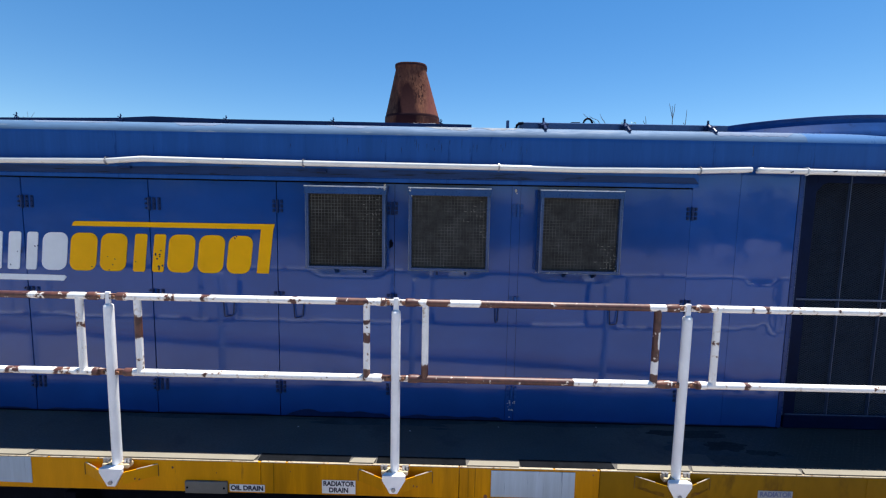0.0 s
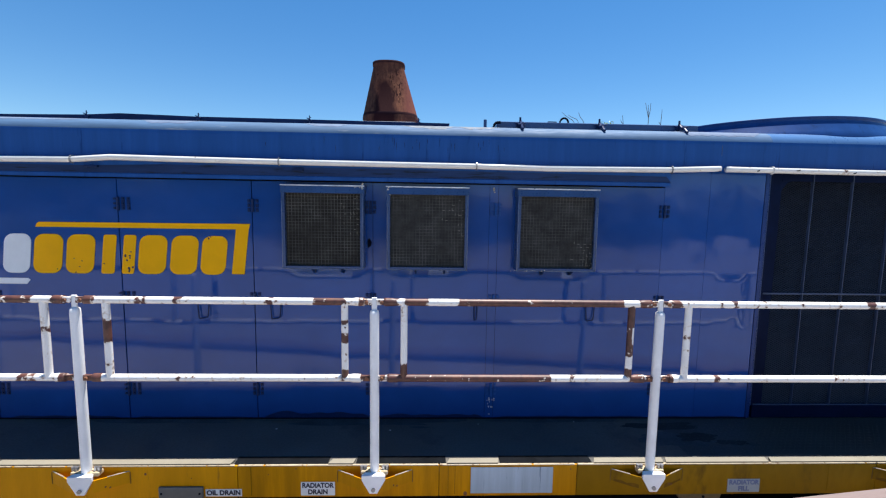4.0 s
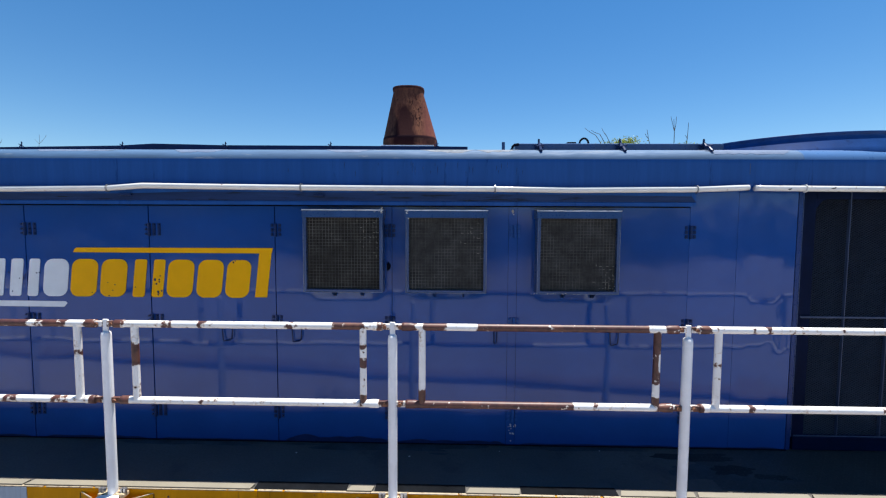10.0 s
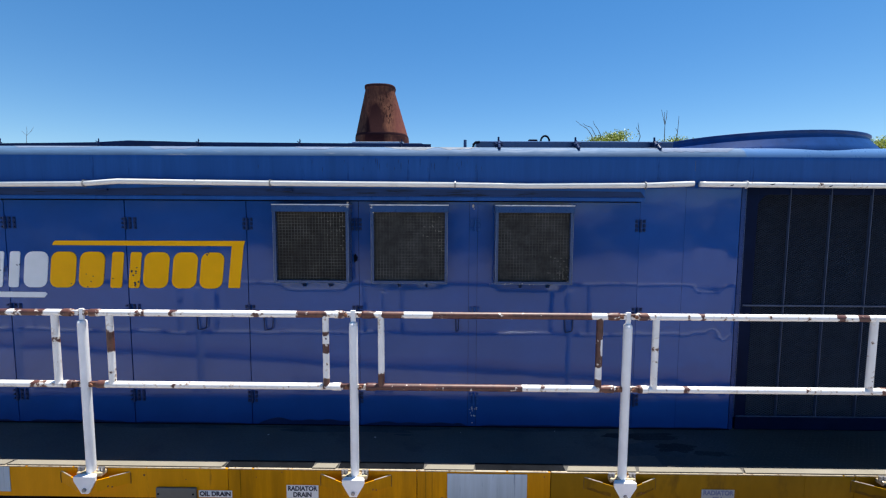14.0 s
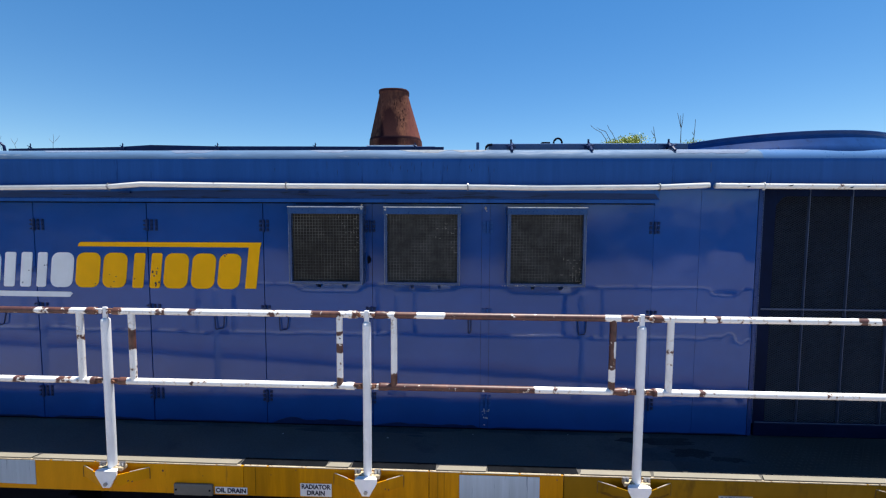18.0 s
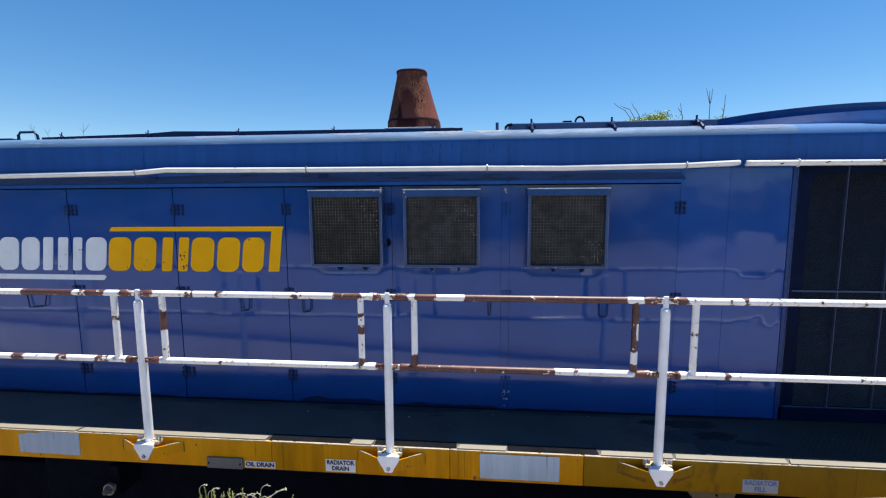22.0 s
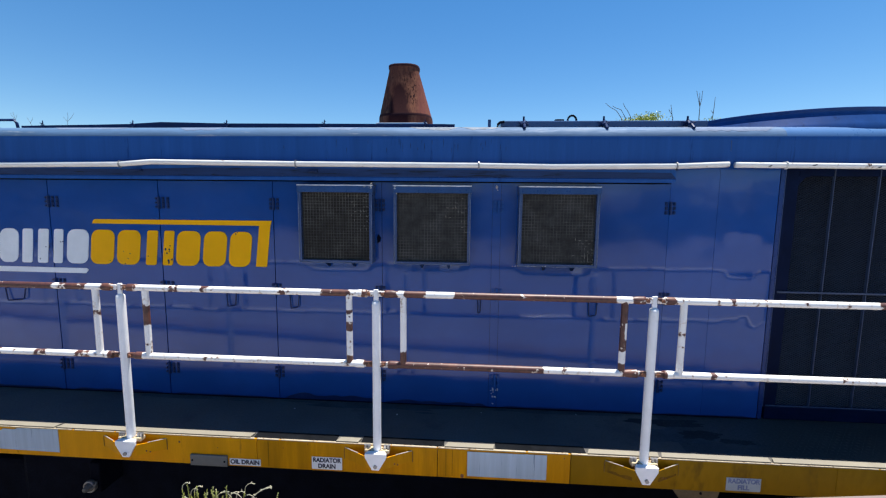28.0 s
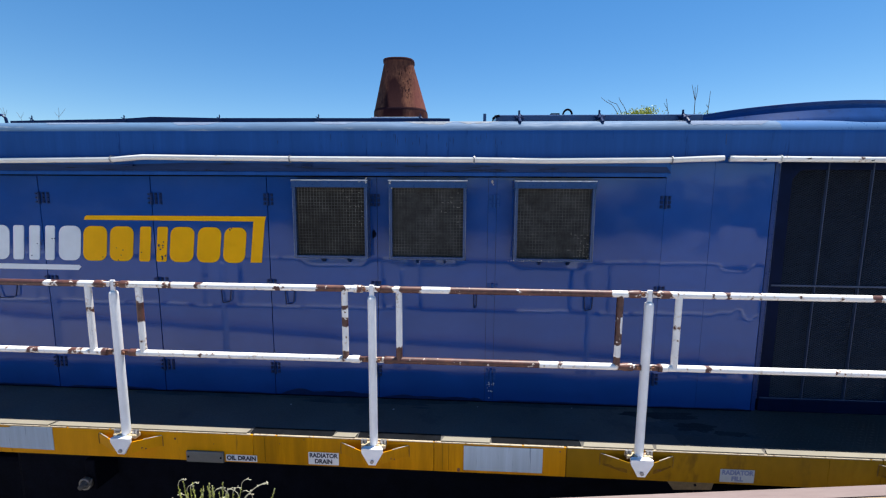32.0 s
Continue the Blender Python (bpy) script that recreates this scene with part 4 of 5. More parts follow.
# walkway and yellow sill
part("walkway", box(B(), X0 - 0.8, X1 + 0.8, 0.035, 2 * CY - 0.035, DZ - 0.04, DZ, 0.002), DECK, loco, "dark painted walkway")
part("tread_plate", box(B(), 1.93, 5.22, 0.126, WALL - 0.001, DZ - 0.001, DZ + 0.0008), DECK_TREAD, loco, "dark tread plate")
vs, fs = [], []
for i in range(96):
    for k in range(14):
        x, y, sg = 1.95 + 0.034 * i, 0.11 + 0.034 * k, 1 if (i + k) % 2 else -1
        base = len(vs)
        vs += [(x - 0.012, y - 0.012 * sg, DZ), (x + 0.003, y - 0.003 * sg, DZ), (x + 0.012, y + 0.012 * sg, DZ), (x - 0.003, y + 0.003 * sg, DZ), (x, y, DZ + 0.0028)]
        fs += [(base + a, base + (a + 1) % 4, base + 4) for a in range(4)]
me = bpy.data.meshes.new("tread_pattern")
me.from_pydata(vs, [], fs)
me.materials.append(DECK_TREAD)
tread = new("tread_pattern", me)
tread.parent = loco
tagged(tread, "raised tread pattern on the walkway", kind="stuff")
SILL = [-8.3, -5.6, -3.4, -0.797, 0.376, 1.20, 3.05, 6.0, 7.0]
POSTS = [-6.49, -4.87, -3.245, -1.624, 0.0, 1.622, 3.245, 4.87]
for a, b in zip(SILL, SILL[1:]):
    # Sections further right take the darker yellows in place of dimmer light.
    part("side_sill", box(B(), a + 0.0015, b - 0.0015, 0.028, 0.040, 1.408, DZ + 0.004, 0.003), YELLOW_GRIMY_SHADED if a > 0.9 else YELLOW_DIMMED if a > -0.9 else YELLOW, loco, "yellow side sill, grimy and painted darker for shade" if a > 0.9 else "yellow painted side sill")
part("sill_flange", box(B(), X0 - 0.8, X1 + 0.8, 0.0605, 0.3, 1.414, 1.43), UNDER, loco)
for x in (-0.72, 0.43, 0.47, -2.47, 2.75):
    part("weld_seam", box(B(), x - 0.002, x + 0.002, 0.0262, 0.0278, 1.42, 1.60), YELLOW_GRIMY_SHADED, loco)
STRIPS = [(-8.0, -5.2), (-5.195, -2.19), (-2.185, -0.83), (-0.275, -0.12), (0.42, 0.735), (1.30, 1.735), (1.74, 2.385), (2.39, 3.6), (3.605, 6.2)]
for a, b in STRIPS:
    part("edge_strip", prism(B(), [(a, 0.034), (b - 0.01, 0.034), (b, 0.080), (a + 0.02, 0.080)], "z", DZ + 0.0005, DZ + 0.014), CREAM, loco, "cream painted edge strip")


edge_seed = random.Random(8)
for a, b in zip(SILL, SILL[1:]):
    x = a + 0.004
    while x < b - 0.02:
        e = min(b - 0.004, x + edge_seed.uniform(0.12, 0.5))
        part("worn_edge", box(B(), x, e - edge_seed.choice((0.001, 0.004, 0.012)), 0.0262, 0.0402, DZ + 0.0005, DZ + 0.0062, 0.001), EDGE_WORN, loco, "paint worn pale along the sill's edge")
        x = e
# Black strips paint the walkway's shadow in the gaps between cream strips.
for (a, b), (c, d) in zip(STRIPS, STRIPS[1:]):
    if c - b > 0.05:
        part("edge_shadow_strip", box(B(), b + 0.004, c - 0.004, 0.0405, 0.122, DZ + 0.0005, DZ + 0.002), EDGE_SHADOW, loco, "painted shadow strip along the walkway's edge")


def stain(name, cx, cy, rx, ry, seed, material, owner, top=0.0010):
    """A flat dark patch on the walkway with a ragged outline, for oil and for shade."""
    pts = []
    for k in range(40):
        a = 2 * math.pi * k / 40
        q = 1 + 0.55 * noise.noise(Vector((2.2 * math.cos(a), 2.2 * math.sin(a), seed)))
        pts.append((cx + rx * q * math.cos(a), min(WALL - 0.006, cy + ry * q * math.sin(a))))
    part(name, prism(B(), pts, "z", DZ + 0.0004, DZ + top), material, owner, "dark patch for oil stains and door-foot shade")


# Long patches at the door foot are painted shade; the rest are oil.
for k, (cx, cy, rx, ry) in enumerate(((-0.15, 0.545, 0.62, 0.055), (1.95, 0.30, 0.26, 0.085), (2.38, 0.235, 0.10, 0.028), (-1.55, 0.55, 0.5, 0.03), (1.2, 0.555, 0.5, 0.025), (0.25, 0.46, 0.07, 0.012))):
    stain("oil_shade_patch", cx, cy, rx, ry, 3.1 * k + 0.7, DECK_PATCH, loco)
for k, (cx, cy, rx, ry) in enumerate(((2.12, 0.33, 0.13, 0.055), (2.32, 0.26, 0.10, 0.03), (1.98, 0.47, 0.25, 0.05))):
    stain("oil_shade_patch", cx, cy, rx, ry, 5.3 * k + 2.1, OIL_DARK, loco, 0.0014)
for x, y, q in ((-0.72, 0.44, 0.006), (0.05, 0.42, 0.007), (0.66, 0.50, 0.004), (-1.9, 0.35, 0.004), (1.35, 0.53, 0.004)):
    part("litter_chip", prism(B(), [(x - q, y - 0.6 * q), (x + 0.8 * q, y - q), (x + q, y + 0.5 * q), (x - 0.3 * q, y + q)], "z", DZ + 0.0011, DZ + 0.003), PALE_FLAKE, loco, "pale chip of paint")


# plates and signs on the sill
def plate(name, x0, x1, z0, z1, material, label, outline=None):
    pts = outline or [(x0, z0), (x1, z0), (x1, z1), (x0, z1)]
    return part(name, prism(B(), pts, "y", 0.0245, 0.0275), material, loco, label)


def lettering(owner, text, x, z, size, material, wide=1.0):
    cu = bpy.data.curves.new("lettering", "FONT")
    cu.body, cu.size, cu.align_x, cu.align_y, cu.extrude = text, size, "CENTER", "CENTER", 0.0006
    cu.offset = 0.0016
    tmp = new("lettering", cu)
    me = bpy.data.meshes.new_from_object(tmp.evaluated_get(bpy.context.evaluated_depsgraph_get()))
    bpy.data.objects.remove(tmp)
    me.transform(Matrix.Translation((x, 0.0236, z)) @ Matrix.Rotation(radians(90), 4, "X") @ Matrix.Diagonal((wide, 1, 1, 1)))
    me.materials.clear()
    me.materials.append(material)
    ob = new("lettering", me)
    ob.parent = owner
    tagged(ob, "block capitals reading " + text.lower())


plate("reflective_plate", 0, 0, 0, 0, PLATE, "pale plate with a torn upper edge", [(-2.62, 1.445), (-2.165, 1.44), (-2.165, 1.600), (-2.45, 1.598), (-2.48, 1.588), (-2.56, 1.59), (-2.575, 1.578), (-2.62, 1.575)])
plate("reflective_plate", 0.564, 1.054, 1.427, 1.590, PLATE, "pale blue-white reflective plate")
s = plate("sign", -0.982, -0.774, 1.418, 1.462, SIGN, "small white sign")
lettering(s, "OIL DRAIN", -0.878, 1.440, 0.040, INK)
s = plate("sign", -0.433, -0.235, 1.420, 1.503, SIGN, "small white sign with two lines")
lettering(s, "RADIATOR", -0.334, 1.482, 0.040, INK, 0.92)
lettering(s, "DRAIN", -0.334, 1.442, 0.040, INK, 0.95)
s = plate("sign", 2.124, 2.323, 1.424, 1.507, SIGN_FADED, "faded white sign")
lettering(s, "RADIATOR", 2.224, 1.486, 0.040, INK_FADED, 0.92)
lettering(s, "FILL", 2.224, 1.446, 0.040, INK_FADED)
g = part("junction_box", box(B(), -1.243, -0.992, 0.012, 0.0275, 1.408, 1.482, 0.004), GREY, loco, "grey metal box")
for x in (-1.227, -1.009):
    part("screw", box(B(), x - 0.005, x + 0.005, 0.008, 0.0125, 1.440, 1.450, 0.001), UNDER, g)
part("step_bracket", prism(B(), [(1.81, 1.417), (2.10, 1.417), (2.085, 1.36), (1.86, 1.35)], "y", 0.035, 0.07), DUSTY, loco, "dusty pale yellow bracket below the sill")
part("bracket_bolt", tube(B(), [(1.986, 0.030, 1.389), (1.986, 0.036, 1.389)], 0.008, 6), UNDER, loco, "dark bolt head")

for x, z, rr in ((-1.32, 1.556, 0.007), (0.533, 1.424, 0.012), (-0.46, 1.585, 0.004), (1.16, 1.575, 0.005), (-1.06, 1.53, 0.003), (-0.62, 1.55, 0.003)):
    part("rust_spot", prism(B(), [(x + rr * math.cos(a), z + rr * 1.2 * math.sin(a)) for a in (0, 0.9, 1.9, 2.8, 3.9, 5.2)], "y", 0.0268, 0.0277), RUST, loco)

# handrail posts and rail sections
def wear_rows(rows, spread=0.012):
    """Rust value along a coordinate from (from, to, strength) rows."""
    def f(s):
        v = -0.12
        for a, b, k in rows:
            d = max(a - s, s - b, 0.0)
            v = max(v, k * max(0.0, 1 - d / spread) if d > 0 else k)
        return v
    return f


post_kinds = {}


def handrail_post(x):
    paint = YELLOW_GRIMY_SHADED if x > 1.2 else YELLOW_DIMMED if x > -0.9 else YELLOW
    if paint.name in post_kinds:
        again(post_kinds[paint.name], (x, 0, 0), loco)
        return
    bm = B()
    tube(bm, [(0, 0, 1.53), (0, 0, 1.60), (0, 0, 2.0), (0, 0, 2.515), (0, 0, 2.535), (0, 0, 2.542)], [0.022, 0.026, 0.026, 0.026, 0.024, 0.016], 14)
    post = part("handrail_post", bm, WHITE, loco, "white painted tubular handrail post", smooth=True)
    tip = B()
    box(tip, -0.015, 0.015, -0.006, 0.006, 2.53, 2.612, 0.004)
    part("tip", tip, WHITE, post)
    bm = prism(B(), [(-0.022, 1.487), (0.022, 1.487), (0.034, 1.51), (0.066, 1.567), (0.066, 1.593), (-0.066, 1.593), (-0.066, 1.567), (-0.034, 1.51)], "y", -0.056, -0.043)
    part("foot_plate", bm, WHITE, post, "white tapered foot plate")
    bm = prism(B(), [(-0.066, -0.043), (0.066, -0.043), (0.034, 0.0), (-0.034, 0.0)], "z", 1.581, 1.593)
    part("foot_gusset", bm, WHITE, post)
    bm = B()
    tube(bm, [(0, -0.066, 1.512), (0, -0.054, 1.512)], 0.012, 6)
    part("bolt", bm, STEEL, post, "steel bolt")
    # bent yellow bracket welded to the sill
    path = [(-0.215, 0.026), (-0.060, -0.040), (0.060, -0.040), (0.215, 0.026)]
    inner = [(px, py + 0.007) for px, py in path]
    bm = B()
    lo = [1.505, 1.488, 1.488, 1.505]
    hi = [1.574, 1.562, 1.562, 1.574]
    for i in range(3):
        vs = [bm.verts.new((*path[j], z)) for j, z in ((i, lo[i]), (i + 1, lo[i + 1]), (i + 1, hi[i + 1]), (i, hi[i]))]
        ws = [bm.verts.new((*inner[j], z)) for j, z in ((i, lo[i]), (i + 1, lo[i + 1]), (i + 1, hi[i + 1]), (i, hi[i]))]
        bm.faces.new(vs)
        bm.faces.new(ws[::-1])
        for k in range(4):
            bm.faces.new((vs[k], vs[(k + 1) % 4], ws[(k + 1) % 4], ws[k]))
    bracket = part("sill_bracket", bm, paint, post, "bent yellow bracket")
    for i in (0, 2):
        (ax, ay), (bx, by) = path[i], path[i + 1]
        cut = 0.62 if i == 0 else 0.38
        ends = [(ax, ay), (ax + (bx - ax) * cut, ay + (by - ay) * cut)] if i == 0 else [(ax + (bx - ax) * cut, ay + (by - ay) * cut), (bx, by)]
        zs = (1.5745, 1.567) if i == 0 else (1.567, 1.5745)
        # Pale colour paints in the sun's glint as well as wear.
        part("pale_edge", tube(B(), [(ex, ey + 0.0035, ez) for (ex, ey), ez in zip(ends, zs)], 0.0034, 6), EDGE_WORN, bracket, "upper edge worn pale, with its glint painted in")
    for ex in (-0.219, 0.219):
        # Dark bead paints the line of shade at the bracket's end.
        part("weld_bead", tube(B(), [(ex, 0.0265, 1.500), (ex * 1.005, 0.0265, 1.535), (ex, 0.0265, 1.572)], 0.0024, 6), WELD, bracket, "weld bead darkened for edge shade")
    for a, b, seed in ((-0.20, -0.075, 2.0), (0.075, 0.205, 6.0)) if paint is YELLOW_GRIMY_SHADED else ():
        foot = [(q, 1.4945 + 0.004 * noise.noise(Vector((q * 40, seed, 0)))) for q in (a + (b - a) * k / 10 for k in range(11))]
        wash = [(q, 1.517 + 0.013 * noise.noise(Vector((q * 26, seed, 4)))) for q, z in foot]
        across = lambda q: -0.040 + 0.066 * (abs(q) - 0.060) / 0.155
        bm = B()
        lower, upper = ([bm.verts.new((q, across(q) - 0.0006, max(z, 1.4895 + 0.017 * (abs(q) - 0.06) / 0.155))) for q, z in row] for row in (foot, wash))
        for k in range(10):
            bm.faces.new((lower[k], lower[k + 1], upper[k + 1], upper[k]))
        part("rust_wash", bm, RUST_WASH, bracket, "rusty wash along the lower edge")
    for dx, dz in ((0.112, 1.512), (0.131, 1.503)):
        yy = -0.040 + 0.066 * (dx - 0.060) / 0.155
        part("rust_spot", prism(B(), [(dx + 0.004 * math.cos(a), dz + 0.006 * math.sin(a)) for a in (0, 1.1, 2.3, 3.3, 4.6)], "y", yy - 0.0035, yy + 0.003), RUST, bracket)
    bm = B()
    box(bm, -0.078, 0.078, -0.022, 0.026, 1.572, 1.600, 0.007)
    part("socket", bm, SOCKET, post, "pale post socket with flaking paint")
    for dx in (-0.072, -0.052, 0.052, 0.072):
        part("nut", tube(B(), [(dx, 0.0, 1.598), (dx, 0.0, 1.622)], 0.011, 6), STEEL, post, "steel nut")
    post.location = (x, 0, 0)
    post_kinds[paint.name] = post


for x in POSTS:
    handrail_post(x)

TOP_Z, LOW_Z = 2.586, 2.147
# rust by section: (top rail, lower rail, first upright, second upright)
PLAIN = ([(-9, -8.9, 0)], [(-9, -8.9, 0)], [], [])
WEAR = {
    -3.245: ([(-3.2, -3.1, 0.9), (-2.42, -2.06, 0.95), (-2.02, -1.84, 0.9), (-1.73, -1.66, 0.9)], [(-2.55, -2.47, 0.75), (-2.22, -2.16, 0.75), (-1.94, -1.86, 0.7), (-1.72, -1.66, 0.95)], [], [(2.41, 2.425, 0.6)]),
    -1.624: ([(-1.60, -1.53, 0.9), (-1.29, -1.24, 0.7), (-1.09, -1.05, 0.75), (-0.59, -0.56, 0.6), (-0.33, -0.17, 0.95), (-0.08, 0, 0.7)],
             [(-1.60, -1.50, 0.95), (-1.10, -1.08, 0.5), (-0.08, 0, 0.6)], [(2.355, 2.47, 0.95), (2.225, 2.235, 0.5)], [(2.36, 2.41, 0.85), (2.16, 2.19, 0.95), (2.47, 2.48, 0.6)]),
    0.0: ([(0.03, 0.13, 0.85), (0.17, 0.29, 0.85), (0.47, 0.60, 0.95), (0.60, 1.40, 0.95), (1.50, 1.58, 0.95)], [(0.02, 1.0, 1.0), (1.12, 1.14, 0.75), (1.46, 1.60, 0.8)],
          [(2.16, 2.235, 0.9)], [(2.47, 2.57, 1.0), (2.29, 2.46, 0.9), (2.15, 2.20, 1.0)]),
    1.622: ([(1.66, 1.73, 0.75), (1.955, 1.97, 0.5), (2.045, 2.07, 0.7), (2.222, 2.232, 0.5), (2.655, 2.665, 0.4), (2.835, 2.87, 0.95), (2.955, 3.012, 0.95), (3.17, 3.23, 0.9)], [(1.66, 1.71, 0.9), (1.85, 1.86, 0.5), (1.96, 1.985, 0.7), (2.68, 2.685, 0.3), (2.755, 2.76, 0.3), (3.12, 3.23, 0.9)],
            [(2.398, 2.405, 0.45)], [(2.355, 2.36, 0.4)]),
}


def collared(bm, a, b, lay, wear):
    """A rail tube with short thicker collars at its ends."""
    pts = spaced(a, b, 0.012)
    radii = [0.0235 if min(p.x - a[0], b[0] - p.x) < 0.055 else 0.0205 for p in pts]
    tube(bm, pts, radii, 12, lay, wear)


def rail_section(x0, x1):
    top_w, low_w, up_a, up_b = WEAR.get(x0, PLAIN)
    bm = B()
    lay = bm.verts.layers.float.new("rust")
    f = wear_rows(top_w)
    collared(bm, (x0 + 0.055, 0, TOP_Z), (x1 - 0.055, 0, TOP_Z), lay, lambda v: f(v.x))
    sec = part("handrail_section", bm, RAIL_WHITE, loco, "white handrail tube with flaking paint and rust", smooth=True)
    bm = B()
    lay = bm.verts.layers.float.new("rust")
    g = wear_rows(low_w)
    collared(bm, (x0 + 0.075, 0, LOW_Z), (x1 - 0.075, 0, LOW_Z), lay, lambda v: g(v.x))
    part("lower_rail", bm, RAIL_WHITE, sec, "white lower tube with rust", smooth=True)
    for x, rows in ((x0 + 0.165, up_a), (x1 - (0.19 if x0 == 1.622 else 0.165), up_b)):
        bm = B()
        lay = bm.verts.layers.float.new("rust")
        u = wear_rows(rows)
        patched = x0 == 0.0 and x > 1
        tube(bm, spaced((x, 0, LOW_Z), (x, 0, TOP_Z), 0.012), 0.0195, 16, lay, lambda v: -0.6 if patched and 2.35 < v.z < 2.45 and v.x > x + 0.002 and v.y < 0.006 else u(v.z))
        part("upright", bm, RAIL_WHITE, sec, "short upright tube", smooth=True)
    for x, s in ((x0, 1), (x1, -1)):
        for z in (TOP_Z, LOW_Z):
            bm = B()
            lay = bm.verts.layers.float.new("rust")
            end = 0.10 if z == LOW_Z else 0.085
            box(bm, min(x + 0.012 * s, x + end * s), max(x + 0.012 * s, x + end * s), -0.011, 0.011, z - 0.016, z + 0.016, 0.003)
            for v in bm.verts:
                v[lay] = 0.75 if z == LOW_Z else 0.5
            lug = part("lug", bm, RAIL_WHITE, sec, "rusty flattened lug")
            part("bolt", tube(B(), [(x + 0.042 * s, -0.022, z), (x + 0.042 * s, -0.010, z)], 0.0105, 6), RUST, lug, "rusty bolt head")


for a, b in zip(POSTS, POSTS[1:]):
    rail_section(a, b)

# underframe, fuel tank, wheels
# Near-black bodies; the tank is lengthened to hide the ground behind.
part("underframe", box(B(), X0 - 0.7, X1 + 0.7, 0.6, 2.4, 1.15, 1.415), UNDER, loco, "near-black underframe")
part("fuel_tank", box(B(), -3.05, 2.25, 0.5, 2.5, 0.38, 1.16, 0.06), UNDER, loco, "near-black fuel tank")
v = part("drain_valve", turned(B(), [(0.034, 0), (0.046, 0.01), (0.046, 0.03), (0.030, 0.035), (0.028, 0.05), (0.020, 0.055), (0.018, 0.075)], seg=16), VALVE, loco, "round metal drain valve", smooth=True)
v.matrix_basis = pose(-2.225, 0.30, 1.01, 90, 0, 0)
ring_pts = [(0.040 * math.cos(a), 0.040 * math.sin(a), 0.034) for a in np.linspace(0, 2 * math.pi, 17)]
part("rim", tube(B(), ring_pts, 0.007, 6), STEEL, v, "bright worn rim", smooth=True)
part("spout", tube(B(), [(0.01, 0.0, 0.05), (0.045, 0.006, 0.055), (0.070, 0.028, 0.055), (0.078, 0.062, 0.05)], 0.008, 8), VALVE, v, "curved metal spout", smooth=True)
part("valve_bracket", box(B(), -2.25, -2.17, 0.30, 0.62, 0.94, 1.18, 0.01), UNDER, v).matrix_basis = v.matrix_basis.inverted()
for bx in (-5.0, 4.2):
    bogie = part("bogie", box(B(), bx - 1.9, bx + 1.9, 0.62, 0.78, 0.55, 0.95, 0.04), UNDER, loco, "near-black bogie frame")
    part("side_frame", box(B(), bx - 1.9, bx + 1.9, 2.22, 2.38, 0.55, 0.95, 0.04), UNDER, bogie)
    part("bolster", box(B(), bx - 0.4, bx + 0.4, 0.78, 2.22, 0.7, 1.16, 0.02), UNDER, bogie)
    for wx in (bx - 1.5, bx, bx + 1.5):
        for wy in RAIL_Y:
            w = part("wheel", turned(B(), [(0.47, -0.06), (0.475, 0.05), (0.44, 0.06), (0.2, 0.03), (0.12, 0.07)], seg=28), UNDER, bogie, "steel wheel on the rail", smooth=True)
            w.matrix_basis = pose(wx, wy, 0.245 + 0.472, 90 if wy < CY else -90, 0, 0)
        part("axle", tube(B(), [(wx, 0.9, 0.717), (wx, 2.1, 0.717)], 0.08, 12), UNDER, bogie)


